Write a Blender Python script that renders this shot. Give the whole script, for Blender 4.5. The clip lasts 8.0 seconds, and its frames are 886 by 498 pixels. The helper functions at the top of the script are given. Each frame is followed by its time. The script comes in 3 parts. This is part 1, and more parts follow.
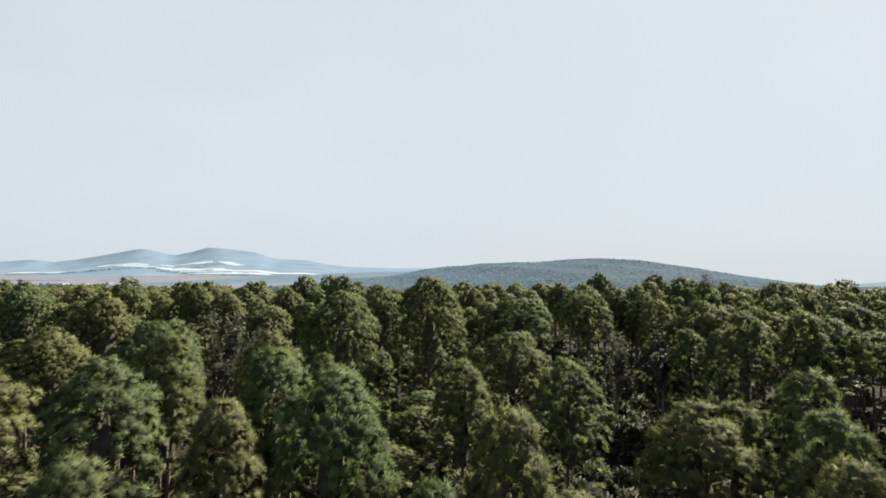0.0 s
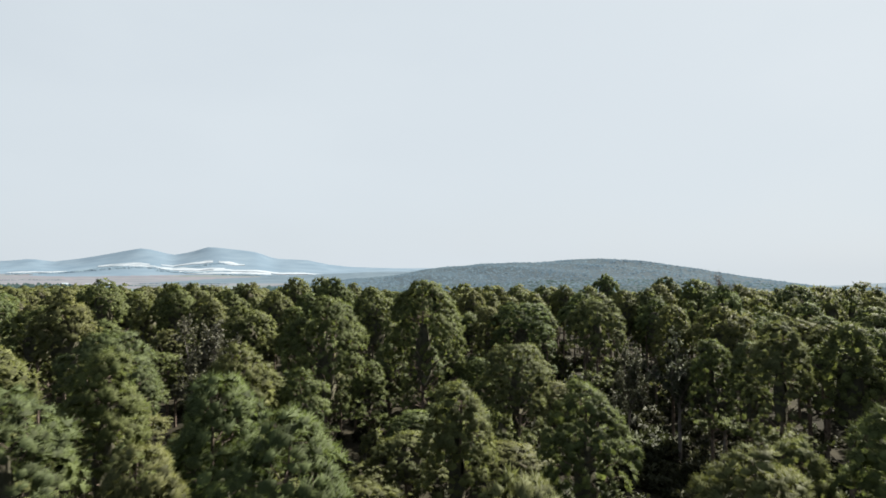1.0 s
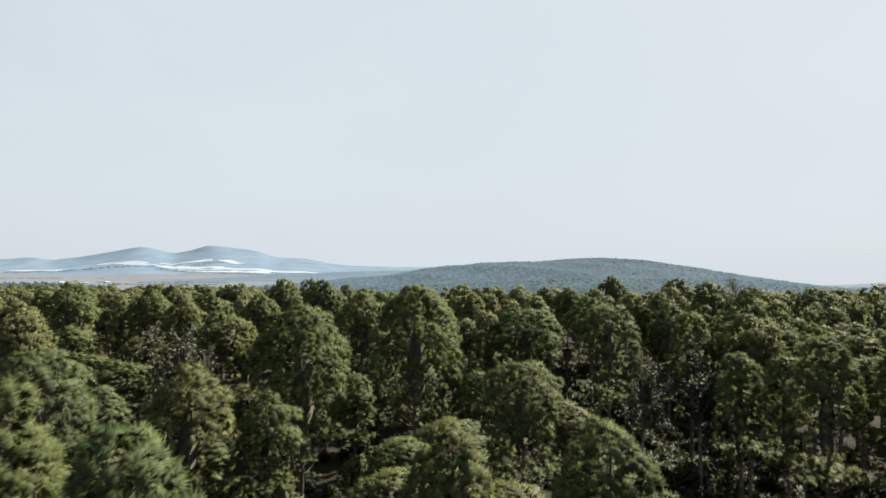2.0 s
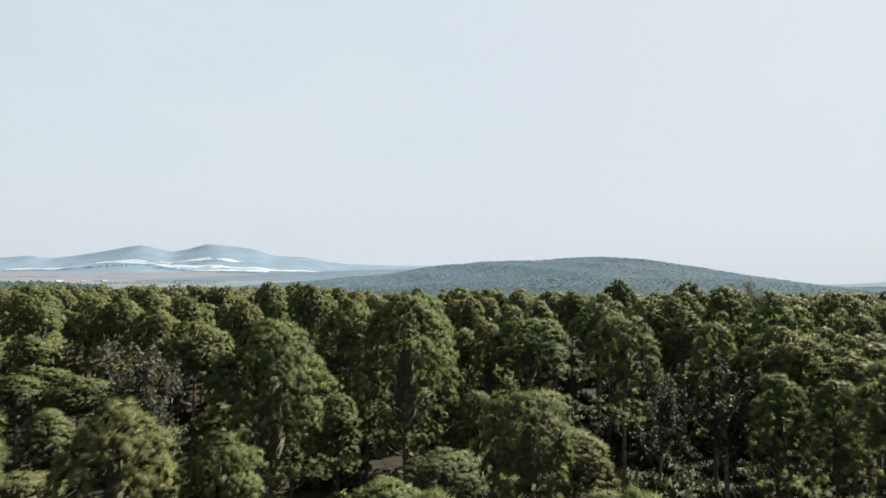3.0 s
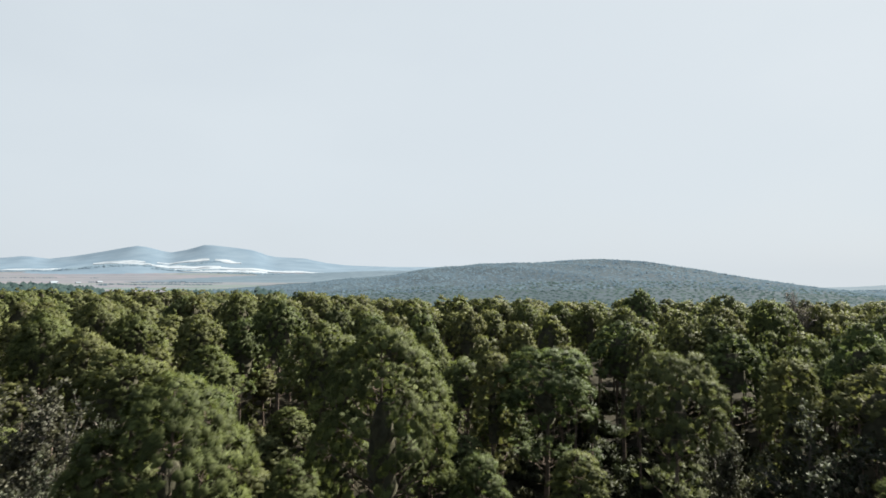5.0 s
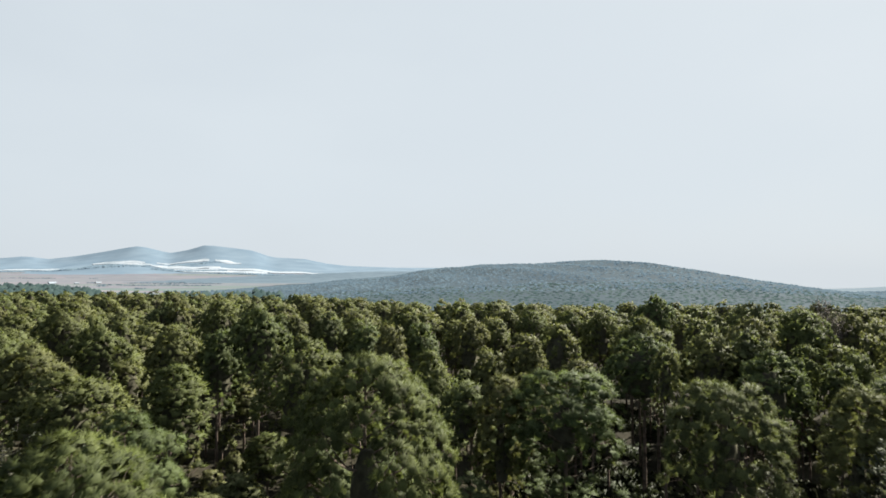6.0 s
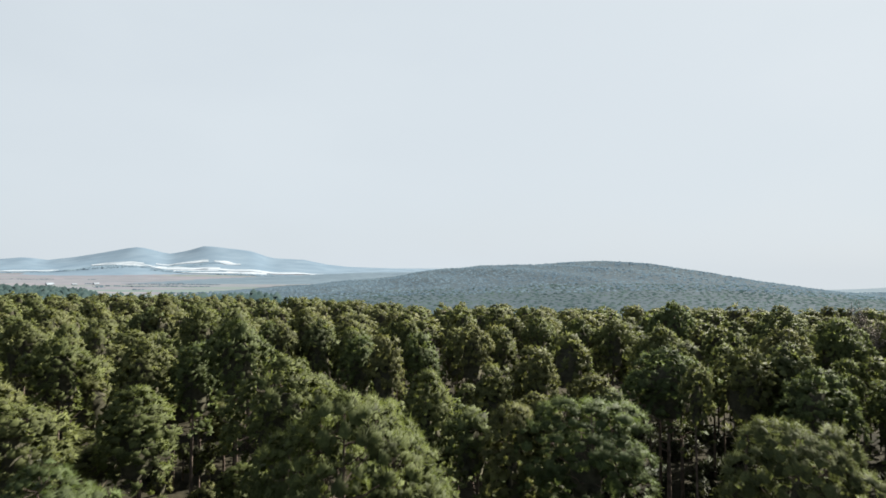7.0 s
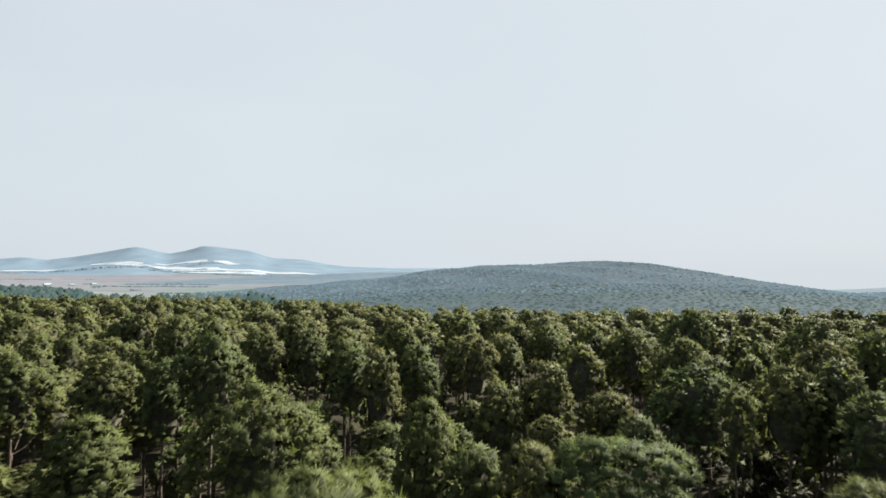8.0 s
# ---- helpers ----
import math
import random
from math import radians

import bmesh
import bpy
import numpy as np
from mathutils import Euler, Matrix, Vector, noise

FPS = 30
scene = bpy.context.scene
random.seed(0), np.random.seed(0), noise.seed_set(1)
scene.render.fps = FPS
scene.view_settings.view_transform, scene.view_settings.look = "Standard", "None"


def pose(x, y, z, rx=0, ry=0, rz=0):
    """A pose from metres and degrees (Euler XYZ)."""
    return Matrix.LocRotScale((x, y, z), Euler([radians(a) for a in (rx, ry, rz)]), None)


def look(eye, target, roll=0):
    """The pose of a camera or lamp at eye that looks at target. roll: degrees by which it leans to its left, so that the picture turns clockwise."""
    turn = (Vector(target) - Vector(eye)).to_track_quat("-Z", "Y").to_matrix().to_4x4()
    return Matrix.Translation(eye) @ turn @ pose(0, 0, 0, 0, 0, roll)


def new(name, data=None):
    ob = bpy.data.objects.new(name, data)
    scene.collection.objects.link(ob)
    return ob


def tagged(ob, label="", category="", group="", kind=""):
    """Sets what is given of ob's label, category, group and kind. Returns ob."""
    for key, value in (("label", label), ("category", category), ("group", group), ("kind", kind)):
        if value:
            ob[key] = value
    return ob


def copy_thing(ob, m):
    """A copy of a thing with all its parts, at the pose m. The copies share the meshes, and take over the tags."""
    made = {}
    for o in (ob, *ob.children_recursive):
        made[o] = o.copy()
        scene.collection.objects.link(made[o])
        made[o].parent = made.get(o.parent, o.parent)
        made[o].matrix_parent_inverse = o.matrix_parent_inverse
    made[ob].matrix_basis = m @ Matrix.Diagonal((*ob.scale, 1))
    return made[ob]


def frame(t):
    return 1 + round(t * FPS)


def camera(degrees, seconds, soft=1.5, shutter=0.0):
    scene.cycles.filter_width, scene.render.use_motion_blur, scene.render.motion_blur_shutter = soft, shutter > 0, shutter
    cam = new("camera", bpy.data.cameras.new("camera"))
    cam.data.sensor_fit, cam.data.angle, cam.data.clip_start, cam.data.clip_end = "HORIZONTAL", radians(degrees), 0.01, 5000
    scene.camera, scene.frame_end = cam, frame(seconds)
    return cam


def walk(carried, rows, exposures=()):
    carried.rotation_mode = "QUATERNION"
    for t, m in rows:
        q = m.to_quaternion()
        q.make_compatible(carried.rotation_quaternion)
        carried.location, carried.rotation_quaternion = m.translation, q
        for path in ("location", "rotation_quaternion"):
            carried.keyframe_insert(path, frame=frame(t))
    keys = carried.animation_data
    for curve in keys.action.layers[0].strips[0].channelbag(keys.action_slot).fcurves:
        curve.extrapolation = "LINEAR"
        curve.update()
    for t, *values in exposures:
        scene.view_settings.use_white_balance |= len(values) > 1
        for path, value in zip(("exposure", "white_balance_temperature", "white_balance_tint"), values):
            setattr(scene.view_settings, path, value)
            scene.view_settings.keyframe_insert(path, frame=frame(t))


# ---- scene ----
cam = camera(74.4, 8.0, soft=1.65, shutter=0.5)
METRES, EYE, TILT, LEAN, TURN = 56.0, 22.0, 2.0, 0.0, 0.0
ROWS = [
    (0.0, 0.0, 0.0, 0.0, -0.0, 0.0, -0.0),
    (0.5, 0.0042, 0.0588, 0.0002, 0.03, 0.02, -0.01),
    (1.0, 0.0089, 0.1169, 0.0011, 0.06, 0.0, -0.08),
    (1.5, 0.0143, 0.1776, 0.0029, 0.09, -0.05, -0.13),
    (3.0, 0.027, 0.3657, 0.0144, -0.01, -0.26, -0.19),
    (3.5, 0.0306, 0.4301, 0.0188, -0.01, -0.28, -0.23),
    (4.0, 0.0326, 0.4939, 0.0213, -0.05, -0.2, -0.31),
    (4.5, 0.0342, 0.5522, 0.0242, -0.09, -0.15, -0.32),
    (6.0, 0.0367, 0.7528, 0.0348, -0.06, -0.08, -0.37),
    (6.5, 0.0363, 0.8101, 0.0368, -0.06, -0.02, -0.41),
    (7.0, 0.0351, 0.8767, 0.0395, -0.08, -0.01, -0.36),
    (7.5, 0.0341, 0.931, 0.0427, -0.11, -0.02, -0.35),
    (8.0, 0.0333, 0.9975, 0.0471, -0.13, -0.04, -0.33),
]
walk(cam, [(t, pose(0, 0, EYE, TILT, LEAN, TURN) @ pose(METRES * x, METRES * y, METRES * z, 90 + pitch, roll, yaw)) for t, x, y, z, yaw, pitch, roll in ROWS])

# ---- light ----
SUN_TURN, SUN_HEIGHT = 48.0, 41.0      # degrees to the right of the flight, and above the horizon

world = bpy.data.worlds.new("sky")
scene.world = world
world.use_nodes = True
wt = world.node_tree
wt.nodes.clear()
w_out = wt.nodes.new("ShaderNodeOutputWorld")
w_back = wt.nodes.new("ShaderNodeBackground")
w_back.inputs["Strength"].default_value = 0.0309
w_sky = wt.nodes.new("ShaderNodeTexSky")
w_sky.sky_type = "NISHITA"
w_sky.sun_disc = False
w_sky.sun_elevation = radians(SUN_HEIGHT)
w_sky.sun_rotation = radians(SUN_TURN)
w_sky.air_density, w_sky.dust_density = 1.0, 3.0
# thin, bright haze veil with faint soft streaks, thickest towards the sun and the horizon
w_co = wt.nodes.new("ShaderNodeTexCoord")
w_map = wt.nodes.new("ShaderNodeMapping")
w_map.inputs["Scale"].default_value = (1.2, 1.2, 3.0)
w_noise = wt.nodes.new("ShaderNodeTexNoise")
w_noise.inputs["Scale"].default_value = 1.6
w_noise.inputs["Detail"].default_value = 4.0
w_ramp = wt.nodes.new("ShaderNodeMapRange")
w_ramp.inputs["From Min"].default_value, w_ramp.inputs["From Max"].default_value = 0.3, 0.7
w_ramp.inputs["To Min"].default_value, w_ramp.inputs["To Max"].default_value = 0.91, 0.99
w_mix = wt.nodes.new("ShaderNodeMix")
w_mix.data_type = "RGBA"
w_mix.inputs[7].default_value = (7.3, 8.03, 8.6, 1)
wt.links.new(w_co.outputs["Generated"], w_map.inputs["Vector"])
wt.links.new(w_map.outputs["Vector"], w_noise.inputs["Vector"])
wt.links.new(w_noise.outputs["Fac"], w_ramp.inputs["Value"])
w_dot = wt.nodes.new("ShaderNodeVectorMath")
w_dot.operation = "DOT_PRODUCT"
w_dot.inputs[1].default_value = (0.42, 0.87, -0.28)
w_side = wt.nodes.new("ShaderNodeMapRange")
w_side.interpolation_type = "SMOOTHSTEP"
w_side.inputs["From Min"].default_value, w_side.inputs["From Max"].default_value = -0.35, 0.50
w_side.inputs["To Min"].default_value, w_side.inputs["To Max"].default_value = 0.45, 1.0
w_fac = wt.nodes.new("ShaderNodeMath")
w_fac.operation = "MULTIPLY"
wt.links.new(w_co.outputs["Generated"], w_dot.inputs[0])
wt.links.new(w_dot.outputs["Value"], w_side.inputs["Value"])
wt.links.new(w_ramp.outputs["Result"], w_fac.inputs[0])
wt.links.new(w_side.outputs["Result"], w_fac.inputs[1])
wt.links.new(w_fac.outputs["Value"], w_mix.inputs[0])
wt.links.new(w_sky.outputs["Color"], w_mix.inputs[6])
wt.links.new(w_mix.outputs[2], w_back.inputs["Color"])
wt.links.new(w_back.outputs["Background"], w_out.inputs["Surface"])

sun_data = bpy.data.lights.new("sun", "SUN")
sun_data.energy, sun_data.angle, sun_data.color = 5.0, radians(0.6), (1.0, 0.94, 0.84)
sun = new("sun", sun_data)
_a, _e = radians(SUN_TURN), radians(SUN_HEIGHT)
sun.matrix_world = look((300 * math.sin(_a) * math.cos(_e), 300 * math.cos(_a) * math.cos(_e), 300 * math.sin(_e)), (0, 0, 0))

scene.view_settings.exposure = 1.65


# ---- materials ----
def material(name, rough=0.8, spec=0.2):
    m = bpy.data.materials.new(name)
    m.use_nodes = True
    nt = m.node_tree
    p = nt.nodes["Principled BSDF"]
    p.inputs["Roughness"].default_value = rough
    p.inputs["Specular IOR Level"].default_value = spec
    return m, nt, p


def ramp(nt, source, stops):
    r = nt.nodes.new("ShaderNodeValToRGB")
    els = r.color_ramp.elements
    while len(els) < len(stops):
        els.new(0.5)
    for e, (at, c) in zip(els, stops):
        e.position, e.color = at, (*c, 1)
    nt.links.new(source, r.inputs["Fac"])
    return r.outputs["Color"]


def noise_of(nt, scale, detail=4.0, coord="Object"):
    co = nt.nodes.new("ShaderNodeTexCoord")
    n = nt.nodes.new("ShaderNodeTexNoise")
    n.inputs["Scale"].default_value, n.inputs["Detail"].default_value = scale, detail
    nt.links.new(co.outputs[coord], n.inputs["Vector"])
    return n.outputs["Fac"]


def blend(nt, fac, a, b, mode="MIX"):
    m = nt.nodes.new("ShaderNodeMix")
    m.data_type, m.blend_type = "RGBA", mode
    for socket, v in ((m.inputs[0], fac), (m.inputs[6], a), (m.inputs[7], b)):
        if hasattr(v, "is_linked"):
            nt.links.new(v, socket)
        else:
            socket.default_value = v if isinstance(v, float) else (*v, 1)
    return m.outputs[2]


def bump(nt, p, height, strength, distance):
    b = nt.nodes.new("ShaderNodeBump")
    b.inputs["Strength"].default_value, b.inputs["Distance"].default_value = strength, distance
    nt.links.new(height, b.inputs["Height"])
    nt.links.new(b.outputs["Normal"], p.inputs["Normal"])


def foliage(name, stops, tuft, through_light, own=True):
    """Leaves: hue by tree, lightness by tuft and by stretches of the crown, some light coming through."""
    m, nt, p = material(name, 0.66, 0.13)
    if own:
        info = nt.nodes.new("ShaderNodeObjectInfo")
        base = ramp(nt, info.outputs["Random"], stops)
    else:
        base = ramp(nt, noise_of(nt, 0.06, 1.0), stops)
    geo = nt.nodes.new("ShaderNodeNewGeometry")
    lightness = ramp(nt, geo.outputs["Random Per Island"], [(0.0, (tuft[0],) * 3), (1.0, (tuft[1],) * 3)])
    c = blend(nt, 1.0, base, lightness, "MULTIPLY")
    patch = ramp(nt, noise_of(nt, 0.45, 3.0), [(0.35, (0.84, 0.86, 0.86)), (0.65, (1.14, 1.12, 1.04))])
    c = blend(nt, 1.0, c, patch, "MULTIPLY")
    needles = ramp(nt, noise_of(nt, 9.0, 3.0), [(0.32, (0.78, 0.79, 0.80)), (0.68, (1.20, 1.19, 1.16))])
    c = blend(nt, 1.0, c, needles, "MULTIPLY")
    nt.links.new(c, p.inputs["Base Color"])
    tr = nt.nodes.new("ShaderNodeBsdfTranslucent")
    nt.links.new(blend(nt, 1.0, c, (1.15, 1.18, 0.85), "MULTIPLY"), tr.inputs["Color"])
    mix = nt.nodes.new("ShaderNodeMixShader")
    mix.inputs["Fac"].default_value = through_light
    out = nt.nodes["Material Output"]
    nt.links.new(p.outputs["BSDF"], mix.inputs[1])
    nt.links.new(tr.outputs["BSDF"], mix.inputs[2])
    nt.links.new(mix.outputs["Shader"], out.inputs["Surface"])
    return m


PINE_HUES = [(0.0, (0.070, 0.091, 0.039)), (0.35, (0.081, 0.095, 0.037)), (0.65, (0.096, 0.099, 0.043)), (1.0, (0.074, 0.092, 0.043))]
M_NEEDLES = foliage("pine_needles", PINE_HUES, (0.62, 1.52), 0.42)
M_NEEDLES_FAR = foliage("pine_needles_distant", PINE_HUES, (0.68, 1.42), 0.42, own=False)
M_OAK = foliage("oak_leaves", [(0.0, (0.072, 0.084, 0.062)), (1.0, (0.092, 0.092, 0.072))], (0.6, 1.4), 0.25)
M_SHRUB = foliage("shrub_leaves", [(0.3, (0.026, 0.034, 0.018)), (0.7, (0.048, 0.048, 0.028))], (0.6, 1.4), 0.25, own=False)


def bark_material(name, dark, light):
    m, nt, p = material(name, 0.95, 0.03)
    n = noise_of(nt, 2.2, 6.0)
    nt.links.new(ramp(nt, n, [(0.3, dark), (0.7, light)]), p.inputs["Base Color"])
    bump(nt, p, noise_of(nt, 9.0, 5.0), 0.7, 0.05)
    return m


M_BARK = bark_material("pine_bark", (0.060, 0.048, 0.040), (0.17, 0.135, 0.11))
# dark colour of the core added for shade inside the crowns
M_INNER = bark_material("dark_crown_core", (0.042, 0.042, 0.030), (0.085, 0.080, 0.056))
M_TWIG = bark_material("grey_twigs", (0.10, 0.09, 0.08), (0.22, 0.20, 0.18))


def land_material(name, stops, scale, fine):
    m, nt, p = material(name, 0.95, 0.05)
    c = ramp(nt, noise_of(nt, scale, 5.0), stops)
    g = ramp(nt, noise_of(nt, fine, 6.0), [(0.3, (0.75, 0.75, 0.75) if fine > 0.5 else (0.86, 0.88, 0.90)), (0.7, (1.2, 1.2, 1.2) if fine > 0.5 else (1.12, 1.10, 1.08))])
    nt.links.new(blend(nt, 1.0, c, g, "MULTIPLY"), p.inputs["Base Color"])
    if fine > 0.5:
        bump(nt, p, noise_of(nt, fine, 6.0), 0.5, 0.3 / fine)
    return m


M_FLOOR = land_material("needle_litter", [(0.35, (0.018, 0.017, 0.012)), (0.55, (0.030, 0.027, 0.018)), (0.72, (0.044, 0.041, 0.027))], 0.12, 1.5)
# distance haze over the mountains is put into their colour as blue
M_MOUNTAIN = land_material("haze_blue_mountain", [(0.3, (0.100, 0.144, 0.186)), (0.7, (0.114, 0.156, 0.196))], 0.0015, 0.006)
# ridge and wooded slopes: aerial haze mixed into base colours, bluer when farther
M_RIDGE = land_material("haze_painted_ridge", [(0.3, (0.070, 0.100, 0.126)), (0.7, (0.086, 0.118, 0.144))], 0.006, 0.03)
M_WOODFLOOR = land_material("haze_tinted_slope_soil", [(0.35, (0.034, 0.050, 0.061)), (0.65, (0.042, 0.060, 0.073))], 0.01, 0.1)

M_FARM, nt, p = material("hazed_dry_farmland", 0.95, 0.05)
co = nt.nodes.new("ShaderNodeTexCoord")
mp = nt.nodes.new("ShaderNodeMapping")
mp.inputs["Scale"].default_value = (0.0024, 0.0075, 0.0)
mp.inputs["Rotation"].default_value = (0, 0, 0.12)
vo = nt.nodes.new("ShaderNodeTexVoronoi")
vo.inputs["Scale"].default_value = 1.0
nt.links.new(co.outputs["Object"], mp.inputs["Vector"])
nt.links.new(mp.outputs["Vector"], vo.inputs["Vector"])
sep = nt.nodes.new("ShaderNodeSeparateColor")
nt.links.new(vo.outputs["Color"], sep.inputs["Color"])
# field tones differ by plot, all shifted to grey-blue for haze
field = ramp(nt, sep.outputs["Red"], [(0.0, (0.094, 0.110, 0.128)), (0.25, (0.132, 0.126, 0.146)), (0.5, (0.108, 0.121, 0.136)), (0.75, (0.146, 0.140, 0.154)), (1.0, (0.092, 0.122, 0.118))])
grain = ramp(nt, noise_of(nt, 0.02, 6.0), [(0.3, (0.88, 0.88, 0.88)), (0.7, (1.1, 1.1, 1.1))])
nt.links.new(blend(nt, 1.0, field, grain, "MULTIPLY"), p.inputs["Base Color"])

M_PLASTIC = land_material("white_greenhouse_plastic", [(0.35, (0.17, 0.205, 0.235)), (0.6, (0.28, 0.314, 0.345))], 0.012, 0.03)


# ---- the lie of the land ----
def smooth(a, b, v):
    t = np.clip((v - a) / (b - a), 0, 1)
    return t * t * (3 - 2 * t)


RIDGE_X = (-620, -406, -324, -239, -143, -100, -36, 17, 125, 230, 285, 340, 443, 497, 603, 660, 770, 900, 1300)
RIDGE_Z = (-17, -17, -12, -5, 6, 11, 20, 24, 33, 40, 40, 37, 21, 13, -3, -11, -15, -12, 10)
BACK_X = (-1300, -1000, -743, -500, -276, -100, 200)
BACK_Z = (-17, -17, -12, 2, 12, 14, 14)
PEAK_U = (-1.6, -1.1, -0.76, -0.715, -0.677, -0.633, -0.585, -0.527, -0.507, -0.469, -0.44, -0.406, -0.343, -0.323, -0.294, -0.236, -0.197, -0.159, -0.08, 1.6)
PEAK_Y = (8, 8, 13, 17, 12, 17, 25, 36, 34, 24, 29, 39, 32, 29, 18, 15, 7, 3, 1, 1)


def ground_z(x, y):
    x, y = np.asarray(x, float), np.asarray(y, float)
    left = smooth(60, -160, x)
    z = -17 * smooth(150 + 30 * left, 520 + 160 * left, y)
    z = z + 0.5 * np.sin(x * 0.05 + 1) * np.sin(y * 0.043) * smooth(0, 40, y)
    hill = (np.interp(x, RIDGE_X, RIDGE_Z) + 17) * smooth(430, 1100, y) * (1 - smooth(1130, 2000, y))
    back = (np.interp(x, BACK_X, BACK_Z) + 17) * smooth(1700, 2300, y) * (1 - smooth(2350, 3000, y))
    rough = (2.5 * np.sin(x * 0.021 + 0.7 * np.sin(y * 0.013)) + 1.5 * np.sin(x * 0.047 + y * 0.031)) * smooth(600, 900, y) * smooth(-17, 20, z + hill)
    u = x / np.maximum(y - 56, 1)
    t = np.clip((y - 2600) / 1900, 0, 1.0)
    peak = 26.6 + np.interp(u, PEAK_U, PEAK_Y) / 1033 * 4450
    mount = (peak + 17) * (0.3 * t + 0.7 * t ** 3) * (1 - smooth(4550, 5200, y))
    flank = (3 * np.sin(x * 0.011 + 2 * np.sin(y * 0.004)) + 2 * np.sin(x * 0.027 + y * 0.009)) * smooth(2900, 3500, y) * (1 - smooth(4200, 4500, y))
    knoll = 34 * np.exp(-((x + 1690) / 260) ** 2 - ((y - 3050) / 160) ** 2)
    lowland = -230 * smooth(1300, 2600, y) * smooth(150, 700, x)
    return z + hill + rough + back + mount + flank + knoll + lowland


def mesh_from(name, verts, faces, mats, face_mats=None, shade=True, normals=None):
    me = bpy.data.meshes.new(name)
    verts = np.asarray(verts, np.float32)
    faces = np.asarray(faces, np.int32)
    k = faces.shape[1]
    me.vertices.add(len(verts))
    me.vertices.foreach_set("co", verts.ravel())
    me.loops.add(faces.size)
    me.loops.foreach_set("vertex_index", faces.ravel())
    me.polygons.add(len(faces))
    me.polygons.foreach_set("loop_start", np.arange(0, faces.size, k, dtype=np.int32))
    if face_mats is not None:
        me.polygons.foreach_set("material_index", np.asarray(face_mats, np.int32))
    me.polygons.foreach_set("use_smooth", np.full(len(faces), shade))
    for m in mats:
        me.materials.append(m)
    me.update(calc_edges=True)
    if normals is not None:
        me.normals_split_custom_set_from_vertices(np.asarray(normals, np.float32))
    return me


NR, NC = 260, 300
gy = -700 + 5650 * np.linspace(0, 1, NR) ** 1.6
gu = np.linspace(-1, 1, NC)
gu = 2.0 * np.sign(gu) * np.abs(gu) ** 1.25
YY, UU = np.meshgrid(gy, gu, indexing="ij")
XX = UU * (np.maximum(YY, -200) + 800)
ZZ = ground_z(XX, YY)
gi = (np.arange(NR - 1)[:, None] * NC + np.arange(NC - 1)[None, :]).ravel()
gfaces = np.stack([gi, gi + 1, gi + NC + 1, gi + NC], 1)
cx = XX.ravel()[gfaces].mean(1)
cy = YY.ravel()[gfaces].mean(1)
cz = ZZ.ravel()[gfaces].mean(1)


def wooded(x, y):
    """Where the woods stand: the plateau, the valley wood and the hill."""
    x, y = np.asarray(x, float), np.asarray(y, float)
    edge = 620 + 60 * np.sin(x * 0.011) + 25 * np.sin(x * 0.037)
    near = (y < edge) & (y > -120)
    hill = (np.interp(x, RIDGE_X, RIDGE_Z) > -16) & (y < 1500) & (y > 400)
    return near | hill


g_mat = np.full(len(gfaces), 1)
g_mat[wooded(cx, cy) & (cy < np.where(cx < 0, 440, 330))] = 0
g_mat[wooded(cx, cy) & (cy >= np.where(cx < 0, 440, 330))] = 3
# back ridge and the land behind the hill take the haze-painted colour
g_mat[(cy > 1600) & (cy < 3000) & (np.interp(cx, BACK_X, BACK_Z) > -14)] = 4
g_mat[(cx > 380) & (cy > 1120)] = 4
# high far faces get the haze-blue mountain colour
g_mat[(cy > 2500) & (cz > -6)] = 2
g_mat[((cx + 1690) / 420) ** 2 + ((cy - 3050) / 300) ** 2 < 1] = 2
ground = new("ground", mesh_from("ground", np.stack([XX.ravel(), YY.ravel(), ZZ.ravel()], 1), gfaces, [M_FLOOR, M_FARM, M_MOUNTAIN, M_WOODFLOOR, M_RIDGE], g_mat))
tagged(ground, "brown forest floor running into pale farmland and mountains painted haze-blue", "ground", kind="structure")


# ---- helpers for trees ----
def unit(v):
    return v / np.maximum(np.linalg.norm(v, axis=-1, keepdims=True), 1e-9)


def tubes(lines, sides):
    """Tapered tubes: each line is (points, radii)."""
    verts, faces, n = [], [], 0
    for pts, rad in lines:
        pts = np.asarray(pts, float)
        way = unit(np.gradient(pts, axis=0))
        ref = np.where(np.abs(way[:, 2:3]) > 0.9, np.array([[1.0, 0, 0]]), np.array([[0, 0, 1.0]]))
        a = unit(np.cross(way, ref))
        b = np.cross(way, a)
        ang = np.arange(sides) * 2 * math.pi / sides
        ring = pts[:, None] + np.asarray(rad)[:, None, None] * (np.cos(ang)[None, :, None] * a[:, None] + np.sin(ang)[None, :, None] * b[:, None])
        verts.append(ring.reshape(-1, 3))
        k = len(pts)
        i = (n + np.arange(k - 1)[:, None] * sides + np.arange(sides)[None, :]).ravel()
        j = (n + np.arange(k - 1)[:, None] * sides + (np.arange(sides)[None, :] + 1) % sides).ravel()
        faces.append(np.stack([i, j, j + sides, i + sides], 1))
        n += k * sides
    return np.concatenate(verts), np.concatenate(faces)


